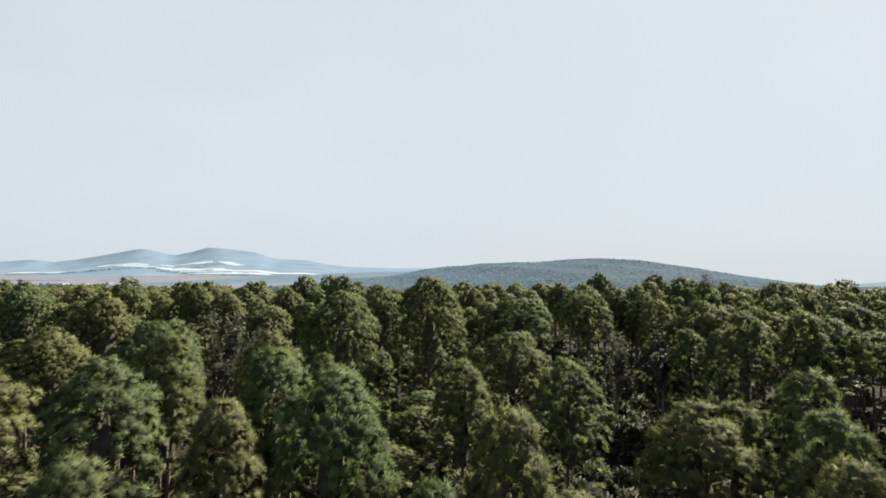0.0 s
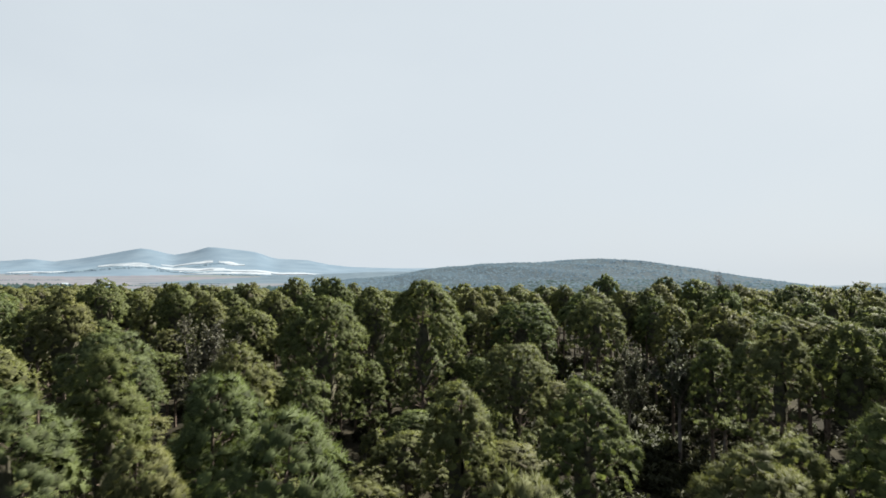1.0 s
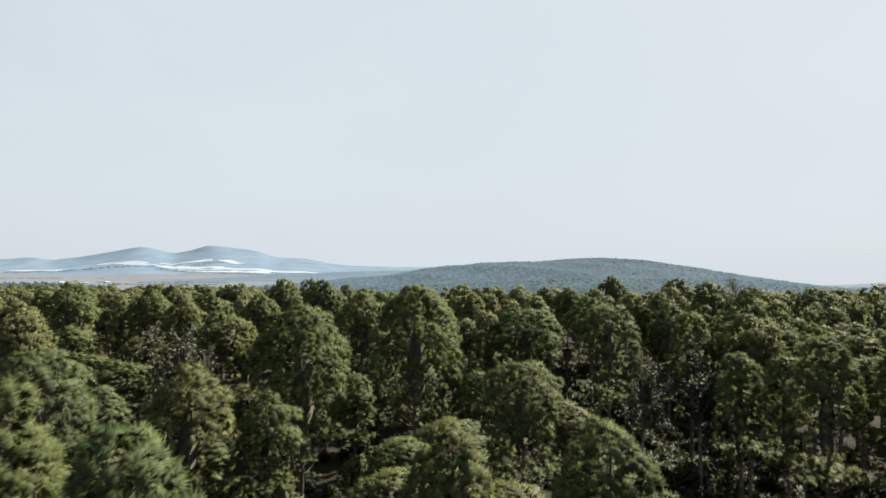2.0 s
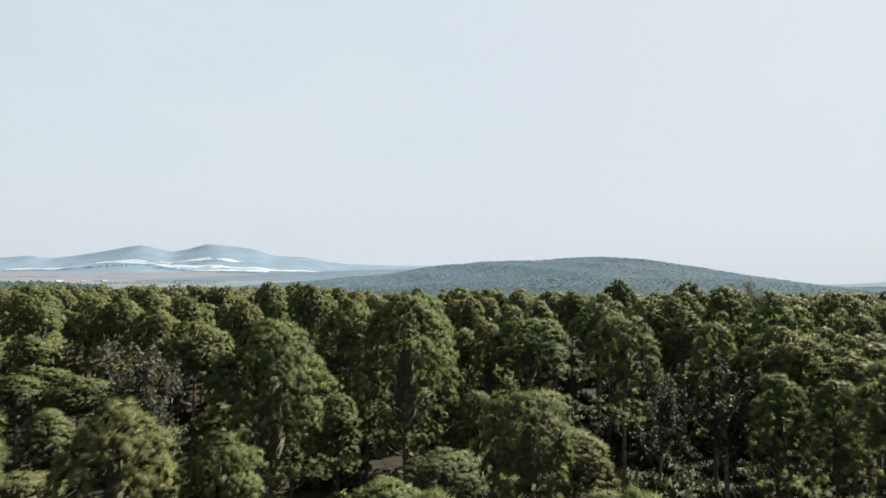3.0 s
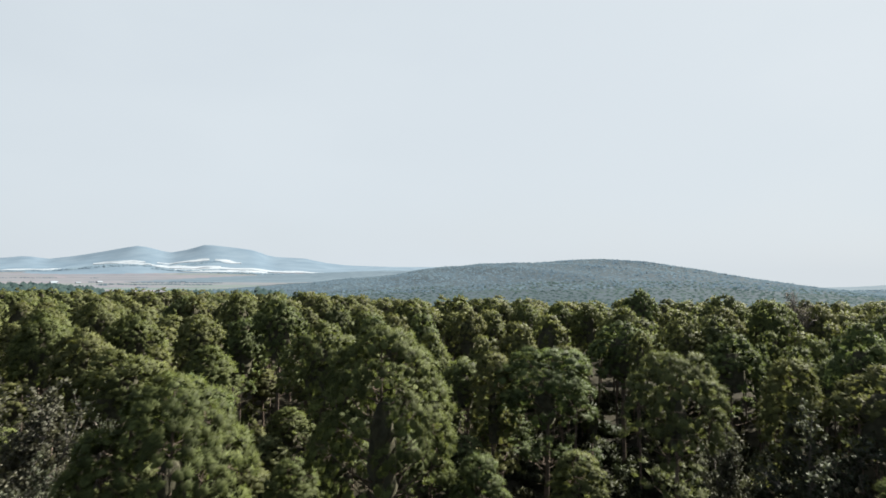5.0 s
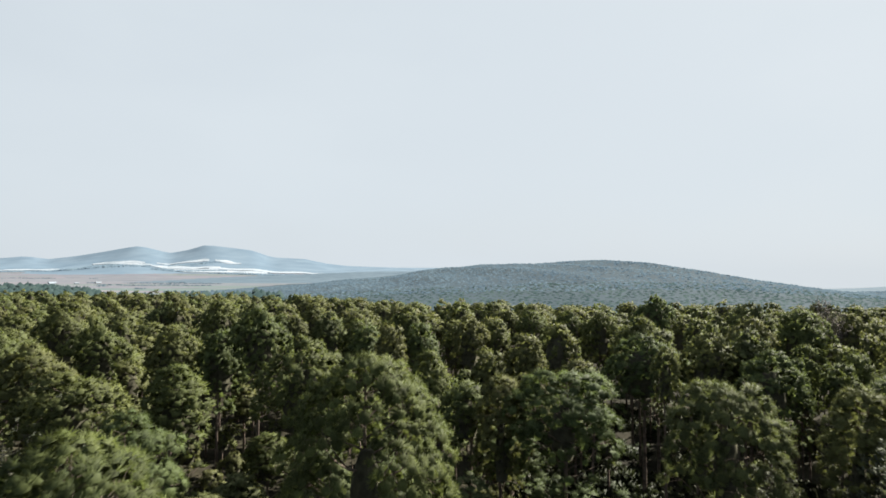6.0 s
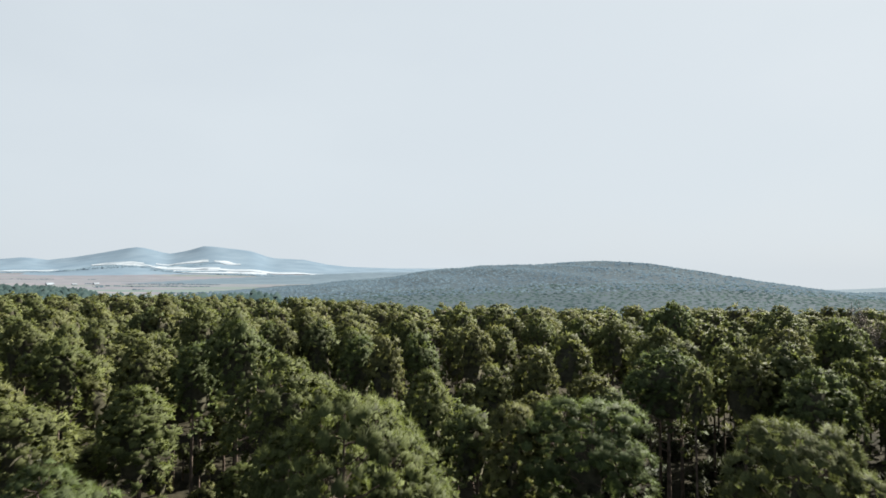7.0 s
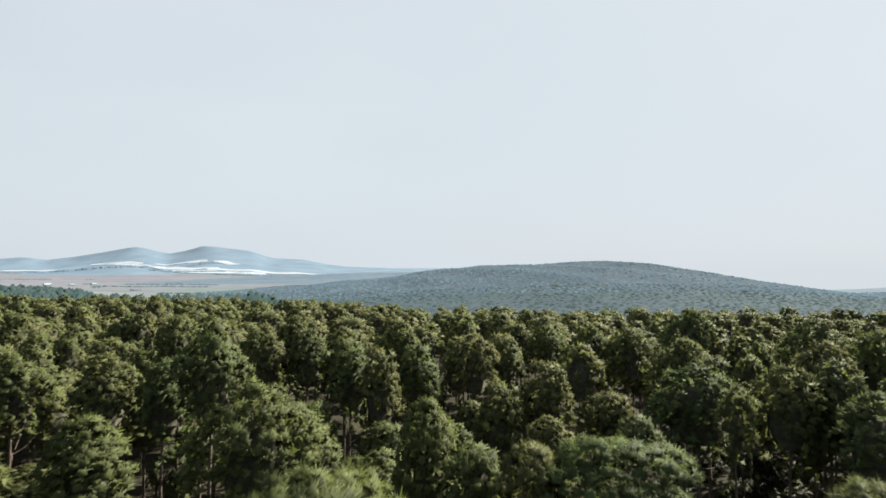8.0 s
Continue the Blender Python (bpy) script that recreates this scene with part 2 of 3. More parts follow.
def tufts(rng, at, way, size, blades, width, spread, out=None):
    """Round brushes of needles (or sprays of leaves): narrow wedges with slanted ends that share one centre."""
    n = len(at)
    d = unit(unit(rng.normal(size=(n, blades, 3))) * spread + way[:, None] * 0.6)
    side = unit(np.cross(d, rng.normal(size=(n, blades, 3)))) * width * size[:, None, None] * 0.5
    ln = size[:, None, None] * rng.uniform(0.75, 1.15, (n, blades, 1))
    v = np.empty((n, 1 + 2 * blades, 3))
    v[:, 0] = at
    v[:, 1::2] = at[:, None] + d * ln - side
    v[:, 2::2] = at[:, None] + d * ln * rng.uniform(0.55, 0.85, (n, blades, 1)) + side
    out = way * 0.2 if out is None else out
    nr = np.empty_like(v)
    nr[:, 0] = unit(out)
    nr[:, 1::2] = nr[:, 2::2] = unit(d * 0.8 + out[:, None])
    first = (np.arange(n) * (1 + 2 * blades))[:, None]
    k = np.arange(blades)[None]
    f = np.stack([np.broadcast_to(first, (n, blades)), first + 1 + 2 * k, first + 2 + 2 * k], -1)
    # every blade turns its upper side to the outside of the crown
    g = np.cross(v[:, 1::2] - at[:, None], v[:, 2::2] - at[:, None])
    inward = ((g * (out + way * 0.5)[:, None]).sum(-1) < 0)[..., None]
    f = np.where(inward, f[..., [0, 2, 1]], f)
    return v.reshape(-1, 3), f.reshape(-1, 3), nr.reshape(-1, 3)


def bent(rng, start, way, length, up, n=4, wobble=0.06):
    """A branch line that starts along way and curves upward."""
    pts, d = [np.array(start, float)], unit(np.array(way, float))
    for i in range(n):
        d = unit(d + np.array([0, 0, up / n]) + rng.normal(size=3) * wobble)
        pts.append(pts[-1] + d * length / n)
    return np.array(pts), d


def brushes(rng, at, way, out, size, blades, width, sides):
    """Round tufts of long needles: a small uneven dome of packed needles each, out of which slender bundles stand."""
    n = len(at)
    a = unit(np.cross(way, unit(rng.normal(size=(n, 3)))))
    b = np.cross(way, a)
    ang = np.arange(sides) * 2 * math.pi / sides
    ring = unit(np.cos(ang)[None, :, None] * a[:, None] + np.sin(ang)[None, :, None] * b[:, None] + 0.15 * way[:, None])
    q = size[:, None, None]
    d = unit(rng.normal(size=(n, blades, 3)))
    back = (d * way[:, None]).sum(-1, keepdims=True)
    d = unit(d + way[:, None] * (np.maximum(0, -back) * 1.9 + 0.15))
    side = unit(np.cross(d, rng.normal(size=(n, blades, 3))))
    ln = q * rng.uniform(0.8, 1.2, (n, blades, 1))
    foot = at - way * size[:, None] * 0.1
    dome = [(at + way * size[:, None] * rng.uniform(0.45, 0.7, (n, 1)))[:, None], at[:, None] + ring * q * rng.uniform(0.42, 0.78, (n, sides, 1))]
    v = np.concatenate([foot[:, None], *dome, at[:, None] + d * ln * rng.uniform(0.4, 0.75, (n, blades, 1)) + side * width * q, at[:, None] + d * ln], 1)
    nr = np.concatenate([unit(way + out)[:, None], unit(way * 0.7 + out * 0.6)[:, None], unit(ring * 0.7 + 0.15 * way[:, None] + out[:, None] * 0.7), *[unit(d * 0.7 + way[:, None] * 0.1 + out[:, None] * 0.75)] * 2], 1)
    m = v.shape[1]
    first = (np.arange(n) * m)[:, None]
    k = np.arange(blades)[None]
    f = np.stack([np.broadcast_to(first, (n, blades)), first + 2 + sides + k, first + 2 + sides + blades + k], -1)
    # every bundle turns its upper side to the outside of the crown
    g = np.cross(v[:, 2 + sides:2 + sides + blades] - foot[:, None], v[:, 2 + sides + blades:] - foot[:, None])
    inward = ((g * (out + way * 0.5)[:, None]).sum(-1) < 0)[..., None]
    f = np.where(inward, f[..., [0, 2, 1]], f)
    i = np.arange(sides)
    cap = np.stack([np.ones(sides, int), 2 + i, 2 + (i + 1) % sides], 1)
    return v.reshape(-1, 3), np.concatenate([f.reshape(-1, 3), (first[:, None] + cap[None]).reshape(-1, 3)]), nr.reshape(-1, 3)


class Crown:
    """A pine's crown: rounded pads of needle tufts at the limbs' ends, over an uneven dome."""

    def __init__(self, rng, height, radius, base, cone, pads):
        self.height, self.radius, self.base, self.cone = height, radius, base, cone
        deep = height - base
        self.wide, self.egg = rng.uniform(0, 6.28), rng.uniform(0.03, 0.10)
        i = np.arange(pads)
        c = 1 - 1.8 * (i + 0.35 + rng.uniform(-0.3, 0.3, pads)) / pads
        az = rng.uniform(0, 6.28) + i * 2.39996 + rng.uniform(-0.3, 0.3, pads)
        h = self.level(c)
        usual = math.sqrt(1.2 * radius * deep / pads)
        self.size = usual * rng.uniform(0.65, 1.35, pads)
        push = rng.uniform(-0.24, 0.08, pads) * radius
        top = np.maximum(c, 0)
        r = np.maximum(radius * self.profile(h) * (1 + self.egg * np.cos(2 * az - self.wide)) - (0.85 - 0.5 * top) * self.size + push * (1 - 0.8 * top), 0.0)
        z = base + deep * h - (0.3 + 0.6 * top) * self.size + rng.uniform(-0.45, 0.25, pads) * usual
        self.centres = np.stack([r * np.cos(az), r * np.sin(az), z], -1)
        self.face = unit(np.stack([np.cos(az), np.sin(az), 0.4 + 2.2 * top ** 1.6], -1))
        self.leafy = 0.16 + 0.84 * smooth(-0.45, 0.25, c)

    def level(self, c):
        return np.where(c > 0, 0.42 + 0.58 * c, 0.42 + 0.42 * c)

    def profile(self, h):
        c = np.where(h > 0.42, (h - 0.42) / 0.58, (h - 0.42) / 0.42)
        up = np.clip(c, 0, 1)
        dome = (1 - up ** 2.3) ** 0.55 * (1 - self.cone * up)
        return np.where(c > 0, dome, 1 - 0.45 * np.clip(-c, 0, 1) ** 1.5)

    def tufts(self, rng, gap):
        """Places on the pads' upper sides, the way each tuft points, and its pad."""
        at, way, out, pad = [], [], [], []
        for k, (c, p, n) in enumerate(zip(self.centres, self.size, self.face)):
            m = max(4, int(8.2 * p * p * 0.8 / (gap * gap * 0.87)))
            ct = 1 - 1.22 * rng.uniform(0, 1, m)
            st = np.sqrt(1 - ct * ct)
            ph = np.arange(m) * 2.39996 + rng.uniform(0, 1.2, m)
            u = unit(np.cross(n, unit(rng.normal(size=3))))
            w = np.cross(n, u)
            d = ct[:, None] * n + (st * np.cos(ph))[:, None] * u + (st * np.sin(ph))[:, None] * w
            q = c + p * (d - 0.30 * n * (d @ n)[:, None]) * (1.08 - 0.5 * rng.uniform(0, 1, (m, 1)) ** 2)
            # tufts buried in a neighbouring pad are left out
            e = np.linalg.norm(q[:, None] - self.centres[None], axis=-1) / self.size
            e[:, k] = 9.0
            ok = (e.min(1) > 0.62) & (d[:, 2] > -0.55) & (rng.uniform(0, 1, m) < 0.95 * self.leafy[k])
            at.append(q[ok]), way.append(unit(d * 0.75 + n * 0.2 + np.array([0, 0, 0.45]) + rng.normal(size=d.shape) * 0.12)[ok])
            out.append(unit(d * 0.35 + np.array([n[0], n[1], n[2] * 0.75]) + 0.6 * unit(q * np.array([1, 1, 0]) + 1e-6))[ok]), pad.append(np.full(ok.sum(), k))
        return np.concatenate(at), np.concatenate(way), np.concatenate(out), np.concatenate(pad)

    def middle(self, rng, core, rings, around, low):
        """A closed dark core, added to block light and give the crown's inner shade."""
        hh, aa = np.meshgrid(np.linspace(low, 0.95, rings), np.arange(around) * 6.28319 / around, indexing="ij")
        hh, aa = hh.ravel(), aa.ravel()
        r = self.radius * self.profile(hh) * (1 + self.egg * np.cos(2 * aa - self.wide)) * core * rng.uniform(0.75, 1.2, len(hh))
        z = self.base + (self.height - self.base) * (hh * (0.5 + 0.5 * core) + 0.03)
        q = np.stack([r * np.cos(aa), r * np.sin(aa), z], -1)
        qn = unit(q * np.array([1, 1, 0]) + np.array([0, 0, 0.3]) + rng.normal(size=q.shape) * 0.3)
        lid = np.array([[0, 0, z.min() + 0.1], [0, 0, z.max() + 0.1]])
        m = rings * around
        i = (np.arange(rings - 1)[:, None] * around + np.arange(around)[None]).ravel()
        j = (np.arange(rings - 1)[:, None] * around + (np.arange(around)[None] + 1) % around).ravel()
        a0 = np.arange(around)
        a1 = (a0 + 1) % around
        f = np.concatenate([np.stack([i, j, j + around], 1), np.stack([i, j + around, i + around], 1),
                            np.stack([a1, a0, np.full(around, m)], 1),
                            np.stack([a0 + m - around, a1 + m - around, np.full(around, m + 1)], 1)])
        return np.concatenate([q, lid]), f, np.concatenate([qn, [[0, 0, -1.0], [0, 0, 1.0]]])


def crown_mesh(rng, crown, gap, size, blades, width, sides, core=0.4, rings=6, around=12, low=0.12, extra=None):
    """Needle tufts on the pads, round an added dark core that shades the crown."""
    at, way, out, pad = crown.tufts(rng, gap)
    if extra is not None:
        more = unit(rng.normal(size=extra.shape) * 0.4 + np.array([0, 0, 1.0]))
        at, way, out = np.concatenate([at, extra]), np.concatenate([way, more]), np.concatenate([out, more])
    v, f, nr = brushes(rng, at, way, out, size * rng.uniform(0.65, 1.3, len(at)), blades, width, sides)
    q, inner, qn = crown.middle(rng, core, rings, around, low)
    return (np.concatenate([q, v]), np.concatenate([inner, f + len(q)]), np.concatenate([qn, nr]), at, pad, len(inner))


def thing(name, model):
    """An Empty at the base that carries trunk (with its limbs) and crown."""
    ob = new(name)
    ob.empty_display_size = 0.5
    t = new("trunk", model["trunk"])
    t.parent = ob
    t["label"] = model["labels"][0]
    for me in model["limbs"]:
        new("limb", me).parent = t
    c = new("crown", model["crown"])
    c.parent = ob
    c["label"] = model["labels"][1]
    return ob


def pine_model(seed, height, radius, base, cone, pads, gap, size, blades, width, detail, core=0.38):
    """A long-needled pine: trunk, rising limbs, and rounded pads of needle tufts at their ends."""
    rng = np.random.default_rng(seed)
    hs = np.linspace(0, 1, 9)
    sway = np.cumsum(rng.normal(size=(9, 2)) * 0.09, axis=0) * hs[:, None]
    trunk = np.stack([sway[:, 0], sway[:, 1], hs * (height - 1.0)], 1)
    t_rad = (0.0105 * height + 0.02) * (1 - hs) ** 0.75 + 0.025
    crown = Crown(rng, height, radius, base, cone, pads)
    ends = list(crown.centres * np.array([0.94, 0.94, 1]) - crown.face * 0.25)
    spray = []
    for k in range(8 if detail else 4):
        # thin lower limbs with a few tufts
        a = k * 2.4 + rng.uniform(0, 0.8)
        z = base - rng.uniform(0.0, 0.25) * base
        w = radius * rng.uniform(0.35, 0.8)
        ends.append(np.array([w * math.cos(a), w * math.sin(a), z + 0.25 * w]))
        spray.append(ends[-1] + rng.normal(size=(8 if detail else 3, 3)) * np.array([0.5, 0.5, 0.25]))
    cv, cf, cn, at, pad, inner = crown_mesh(rng, crown, gap, size, blades, width, 6 if detail else 5, core, extra=np.concatenate(spray))
    limb_sets = []
    for e in ends:
        reach = float(np.hypot(e[0], e[1]))
        z0 = max(base * 0.62, e[2] - 0.55 * reach - 0.2)
        p0 = np.array([np.interp(z0, trunk[:, 2], trunk[:, 0]), np.interp(z0, trunk[:, 2], trunk[:, 1]), z0])
        k = np.linspace(0, 1, 6 if detail else 3)[:, None]
        line = p0 + (e - p0) * k
        line[:, 2] -= 0.12 * reach * np.sin(np.pi * k[:, 0])
        if detail:
            line[1:-1] += rng.normal(size=(4, 3)) * 0.07
        limb_sets.append([(line, np.linspace(0.030 + 0.017 * reach, 0.018, len(line)))])
    if detail:
        for i in range(0, len(pad), 4):
            g, q = pad[i], at[i]
            c0 = ends[g]
            limb_sets[g].append((np.array([c0, (c0 + q) / 2 + rng.normal(size=3) * 0.06, q]), (0.020, 0.014, 0.008)))
    order = sorted(range(len(ends)), key=lambda i: ends[i][2])
    own = order[:10] if detail else []
    limb_parts = []
    for i in own:
        v, f = tubes(limb_sets[i], 4)
        limb_parts.append(mesh_from("limb", v, f, [M_BARK]))
    rest = [l for i in range(len(ends)) if i not in own for l in limb_sets[i]]
    if detail:
        # short dead stubs on the bare trunk
        for k in range(10):
            z = base * rng.uniform(0.4, 0.95)
            a = rng.uniform(0, 6.28)
            p0 = np.array([np.interp(z, trunk[:, 2], trunk[:, 0]), np.interp(z, trunk[:, 2], trunk[:, 1]), z])
            pts, _ = bent(rng, p0, (math.cos(a), math.sin(a), 0.15), rng.uniform(0.5, 1.8), 0.2, 3, 0.15)
            rest.append((pts, np.linspace(0.03, 0.008, 4)))
    v, f = tubes([(trunk, t_rad)], 9 if detail else 6)
    v2, f2 = tubes(rest, 3)
    me_t = mesh_from("trunk", np.concatenate([v, v2]), np.concatenate([f, f2 + len(v)]), [M_BARK])
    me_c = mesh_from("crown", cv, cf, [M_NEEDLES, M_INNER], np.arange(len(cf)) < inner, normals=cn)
    return dict(trunk=me_t, limbs=limb_parts, crown=me_c, labels=("dark upright trunk", "crown of long needle tufts"), height=height, radius=radius, tris=len(cf))


NEAR = [
    pine_model(11, 16.5, 2.8, 7.9, 0.35, 28, 0.57, 0.42, 42, 0.055, True, 0.20),
    pine_model(12, 16.5, 3.0, 9.6, 0.05, 22, 0.57, 0.42, 42, 0.055, True, 0.20),
    pine_model(13, 18.0, 3.7, 10.4, 0.0, 28, 0.57, 0.43, 42, 0.055, True, 0.20),
    pine_model(14, 18.0, 3.8, 8.6, 0.15, 34, 0.57, 0.43, 42, 0.055, True, 0.20),
    pine_model(15, 20.0, 5.2, 7.6, 0.10, 54, 0.57, 0.43, 42, 0.055, True, 0.20),
    pine_model(16, 20.0, 5.0, 8.8, 0.20, 48, 0.57, 0.43, 42, 0.055, True, 0.20),
]
MID = [
    pine_model(21, 16.5, 2.8, 8.4, 0.35, 22, 0.56, 0.47, 12, 0.17, False),
    pine_model(22, 16.5, 3.0, 10.4, 0.0, 18, 0.56, 0.47, 12, 0.17, False),
    pine_model(23, 18.0, 3.7, 10.8, 0.0, 22, 0.56, 0.48, 12, 0.17, False),
    pine_model(24, 18.0, 3.7, 9.6, 0.15, 26, 0.56, 0.48, 12, 0.17, False),
    pine_model(25, 20.0, 4.5, 10.8, 0.05, 30, 0.56, 0.48, 12, 0.17, False),
    pine_model(30, 18.0, 2.3, 12.2, 0.1, 13, 0.56, 0.47, 12, 0.17, False),
]
BEHIND = [
    pine_model(26, 16.5, 2.9, 9.2, 0.30, 16, 0.62, 0.53, 8, 0.24, False, 0.45),
    pine_model(27, 18.0, 3.6, 11.0, 0.0, 19, 0.62, 0.53, 8, 0.24, False, 0.45),
    pine_model(28, 18.0, 3.6, 10.0, 0.15, 19, 0.62, 0.53, 8, 0.24, False, 0.45),
    pine_model(29, 20.0, 4.2, 11.4, 0.0, 24, 0.62, 0.54, 8, 0.24, False, 0.45),
]

rng_place = np.random.default_rng(5)
PLACED = []
FIRST = {}


def put(model, kind, x, y, top, r, label, group, turn):
    m = pose(x, y, float(ground_z(x, y)) - 0.1, 0, 0, turn) @ Matrix.Diagonal((r / model["radius"], r / model["radius"], (top - float(ground_z(x, y)) + 0.1) / model["height"], 1))
    key = id(model)
    if key not in FIRST:
        ob = FIRST[key] = thing(kind, model)
        ob.matrix_basis = m
    else:
        ob = copy_thing(FIRST[key], Matrix())
        ob.matrix_basis = m
    tagged(ob, label, "tree", group)
    PLACED.append((x, y, r))
    return ob


def pine(x, y, top, r, model=None, label="", fine=True):
    """A pine with its crown's top and radius; the finer models stand along the flight."""
    near = fine and y < 92 - 0.4 * abs(x) and abs(x) < 32
    pool = NEAR if near else (MID if y < 104 else BEHIND)
    if model is None:
        fit = sorted(range(len(pool)), key=lambda i: abs(pool[i]["radius"] - r) + abs(pool[i]["height"] - top) * 0.15 + rng_place.uniform(0, 0.6))
        model = fit[0]
    if not label:
        label = "tall pine with broad rounded olive-green crown" if r > 4 else ("slender pine with narrow dark green crown" if r < 2.7 else "pine with rounded green crown of long needles")
    return put(pool[model % len(pool)], "pine_tree", x, y, top, r, label, "pines of the forest", rng_place.uniform(0, 360))


# ---- pines along the flight, nearest first ----
pine(2.6, 23.0, 16.7, 2.3)
pine(-0.2, 21.0, 14.6, 2.0)
pine(1.3, 40.6, 15.9, 2.6, 0)
pine(8.6, 40.3, 16.0, 3.1, 3)
pine(13.0, 30.0, 15.2, 3.0, 1, "pine with flat spreading light-tipped crown")
pine(19.3, 31.0, 16.8, 2.6)
pine(17.0, 25.6, 16.0, 2.4)
pine(14.8, 21.5, 15.2, 2.0)
pine(17.0, 34.0, 14.5, 2.2)
pine(-5.0, 26.6, 17.5, 2.9)
pine(-9.4, 32.5, 17.8, 2.9)
pine(-10.7, 28.4, 15.9, 2.3)
pine(-13.0, 20.5, 15.6, 2.5)
pine(-18.2, 31.5, 17.2, 3.1)
pine(-18.4, 39.4, 17.9, 2.9)
pine(-23.4, 48.6, 18.2, 3.5)
pine(-32.0, 47.6, 17.4, 3.9)
pine(-14.6, 49.6, 16.8, 2.9)
pine(-10.6, 53.0, 14.4, 2.4)
pine(-26.0, 33.0, 16.6, 3.2)
pine(-47.3, 76.0, 17.9, 4.0)
pine(6.6, 55.6, 16.5, 3.1, 2)
pine(-1.7, 72.0, 21.5, 4.9, 4, "very tall pine with wide olive-green crown, standing above its neighbours")
pine(-10.6, 62.0, 20.2, 4.6, 5)
pine(-15.0, 74.5, 17.4, 3.1)
pine(27.6, 66.0, 15.4, 2.6)
pine(29.5, 62.0, 15.7, 2.6)
pine(28.8, 56.0, 18.1, 2.9)
pine(33.4, 54.3, 18.2, 2.9)
pine(38.0, 57.2, 17.4, 3.2)
pine(56.6, 82.0, 17.6, 4.0)
pine(18.8, 76.6, 19.3, 3.5, 2)
pine(11.2, 86.3, 18.3, 4.5, 2)
pine(6.8, 88.0, 17.2, 2.8)
pine(4.2, 91.0, 16.2, 2.4)
pine(1.0, 94.3, 18.4, 2.6, 0)
pine(29.2, 80.2, 18.0, 2.9)
pine(34.2, 77.2, 18.0, 3.9)
pine(38.0, 85.0, 20.3, 3.0)
pine(34.0, 99.2, 17.8, 3.8)
pine(25.0, 108.6, 18.4, 4.4)
pine(-9.8, 92.8, 19.4, 4.3, 4)

# ---- pines of the middle of the plateau ----
pine(29.0, 115.0, 17.9, 3.0)
pine(30.4, 104.0, 18.9, 3.2)
pine(34.6, 105.0, 19.2, 3.5)
pine(40.2, 114.4, 19.7, 3.5)
pine(45.0, 123.4, 21.0, 3.5)
pine(47.2, 116.6, 20.4, 3.0)
pine(51.6, 121.6, 20.0, 3.4)
pine(61.4, 127.6, 19.4, 3.2)
pine(67.0, 117.5, 19.6, 3.8)
pine(28.2, 119.4, 19.3, 3.2)
pine(36.3, 136.6, 21.4, 3.3)
pine(26.4, 132.5, 19.1, 3.2)
pine(22.6, 136.5, 18.8, 3.2)
pine(6.2, 130.0, 18.4, 3.2)
pine(12.5, 113.6, 17.4, 3.0)
pine(7.5, 111.0, 15.8, 2.8)
pine(10.6, 136.2, 17.2, 3.0)
pine(14.4, 148.4, 17.9, 3.3)
pine(17.4, 142.8, 18.4, 3.2)
pine(-3.4, 136.0, 19.3, 3.4)
pine(-0.8, 125.5, 17.6, 3.0)
pine(-15.5, 132.4, 18.7, 3.2)
pine(-8.5, 123.0, 17.4, 3.0)
pine(-4.6, 117.2, 18.1, 2.8)
pine(-10.6, 131.8, 17.4, 3.0)
pine(-20.4, 131.2, 18.1, 3.2)
pine(-29.4, 110.6, 18.5, 3.4)
pine(-22.0, 95.6, 16.8, 3.5)
pine(-24.0, 110.6, 18.0, 3.0)
pine(-37.4, 109.4, 18.7, 3.6)
pine(-47.5, 118.6, 19.7, 3.6)
pine(-27.4, 88.4, 17.2, 3.9)
pine(-18.2, 106.9, 20.9, 3.4)
pine(-30.1, 127.4, 20.7, 3.5)
pine(-45.0, 105.6, 18.5, 3.9)
pine(-54.0, 99.6, 20.7, 4.4)
pine(-41.4, 98.5, 19.7, 3.6)
pine(-35.0, 95.0, 18.4, 3.6)
pine(-42.0, 72.4, 19.3, 3.6)
pine(-59.0, 82.5, 20.4, 4.2)
pine(-52.0, 157.4, 18.7, 3.6)
pine(-22.0, 150.4, 19.0, 3.4)
pine(-26.0, 143.0, 17.4, 3.2)
pine(-23.4, 121.6, 20.6, 3.2)
pine(-63.0, 130.4, 16.4, 4.0)


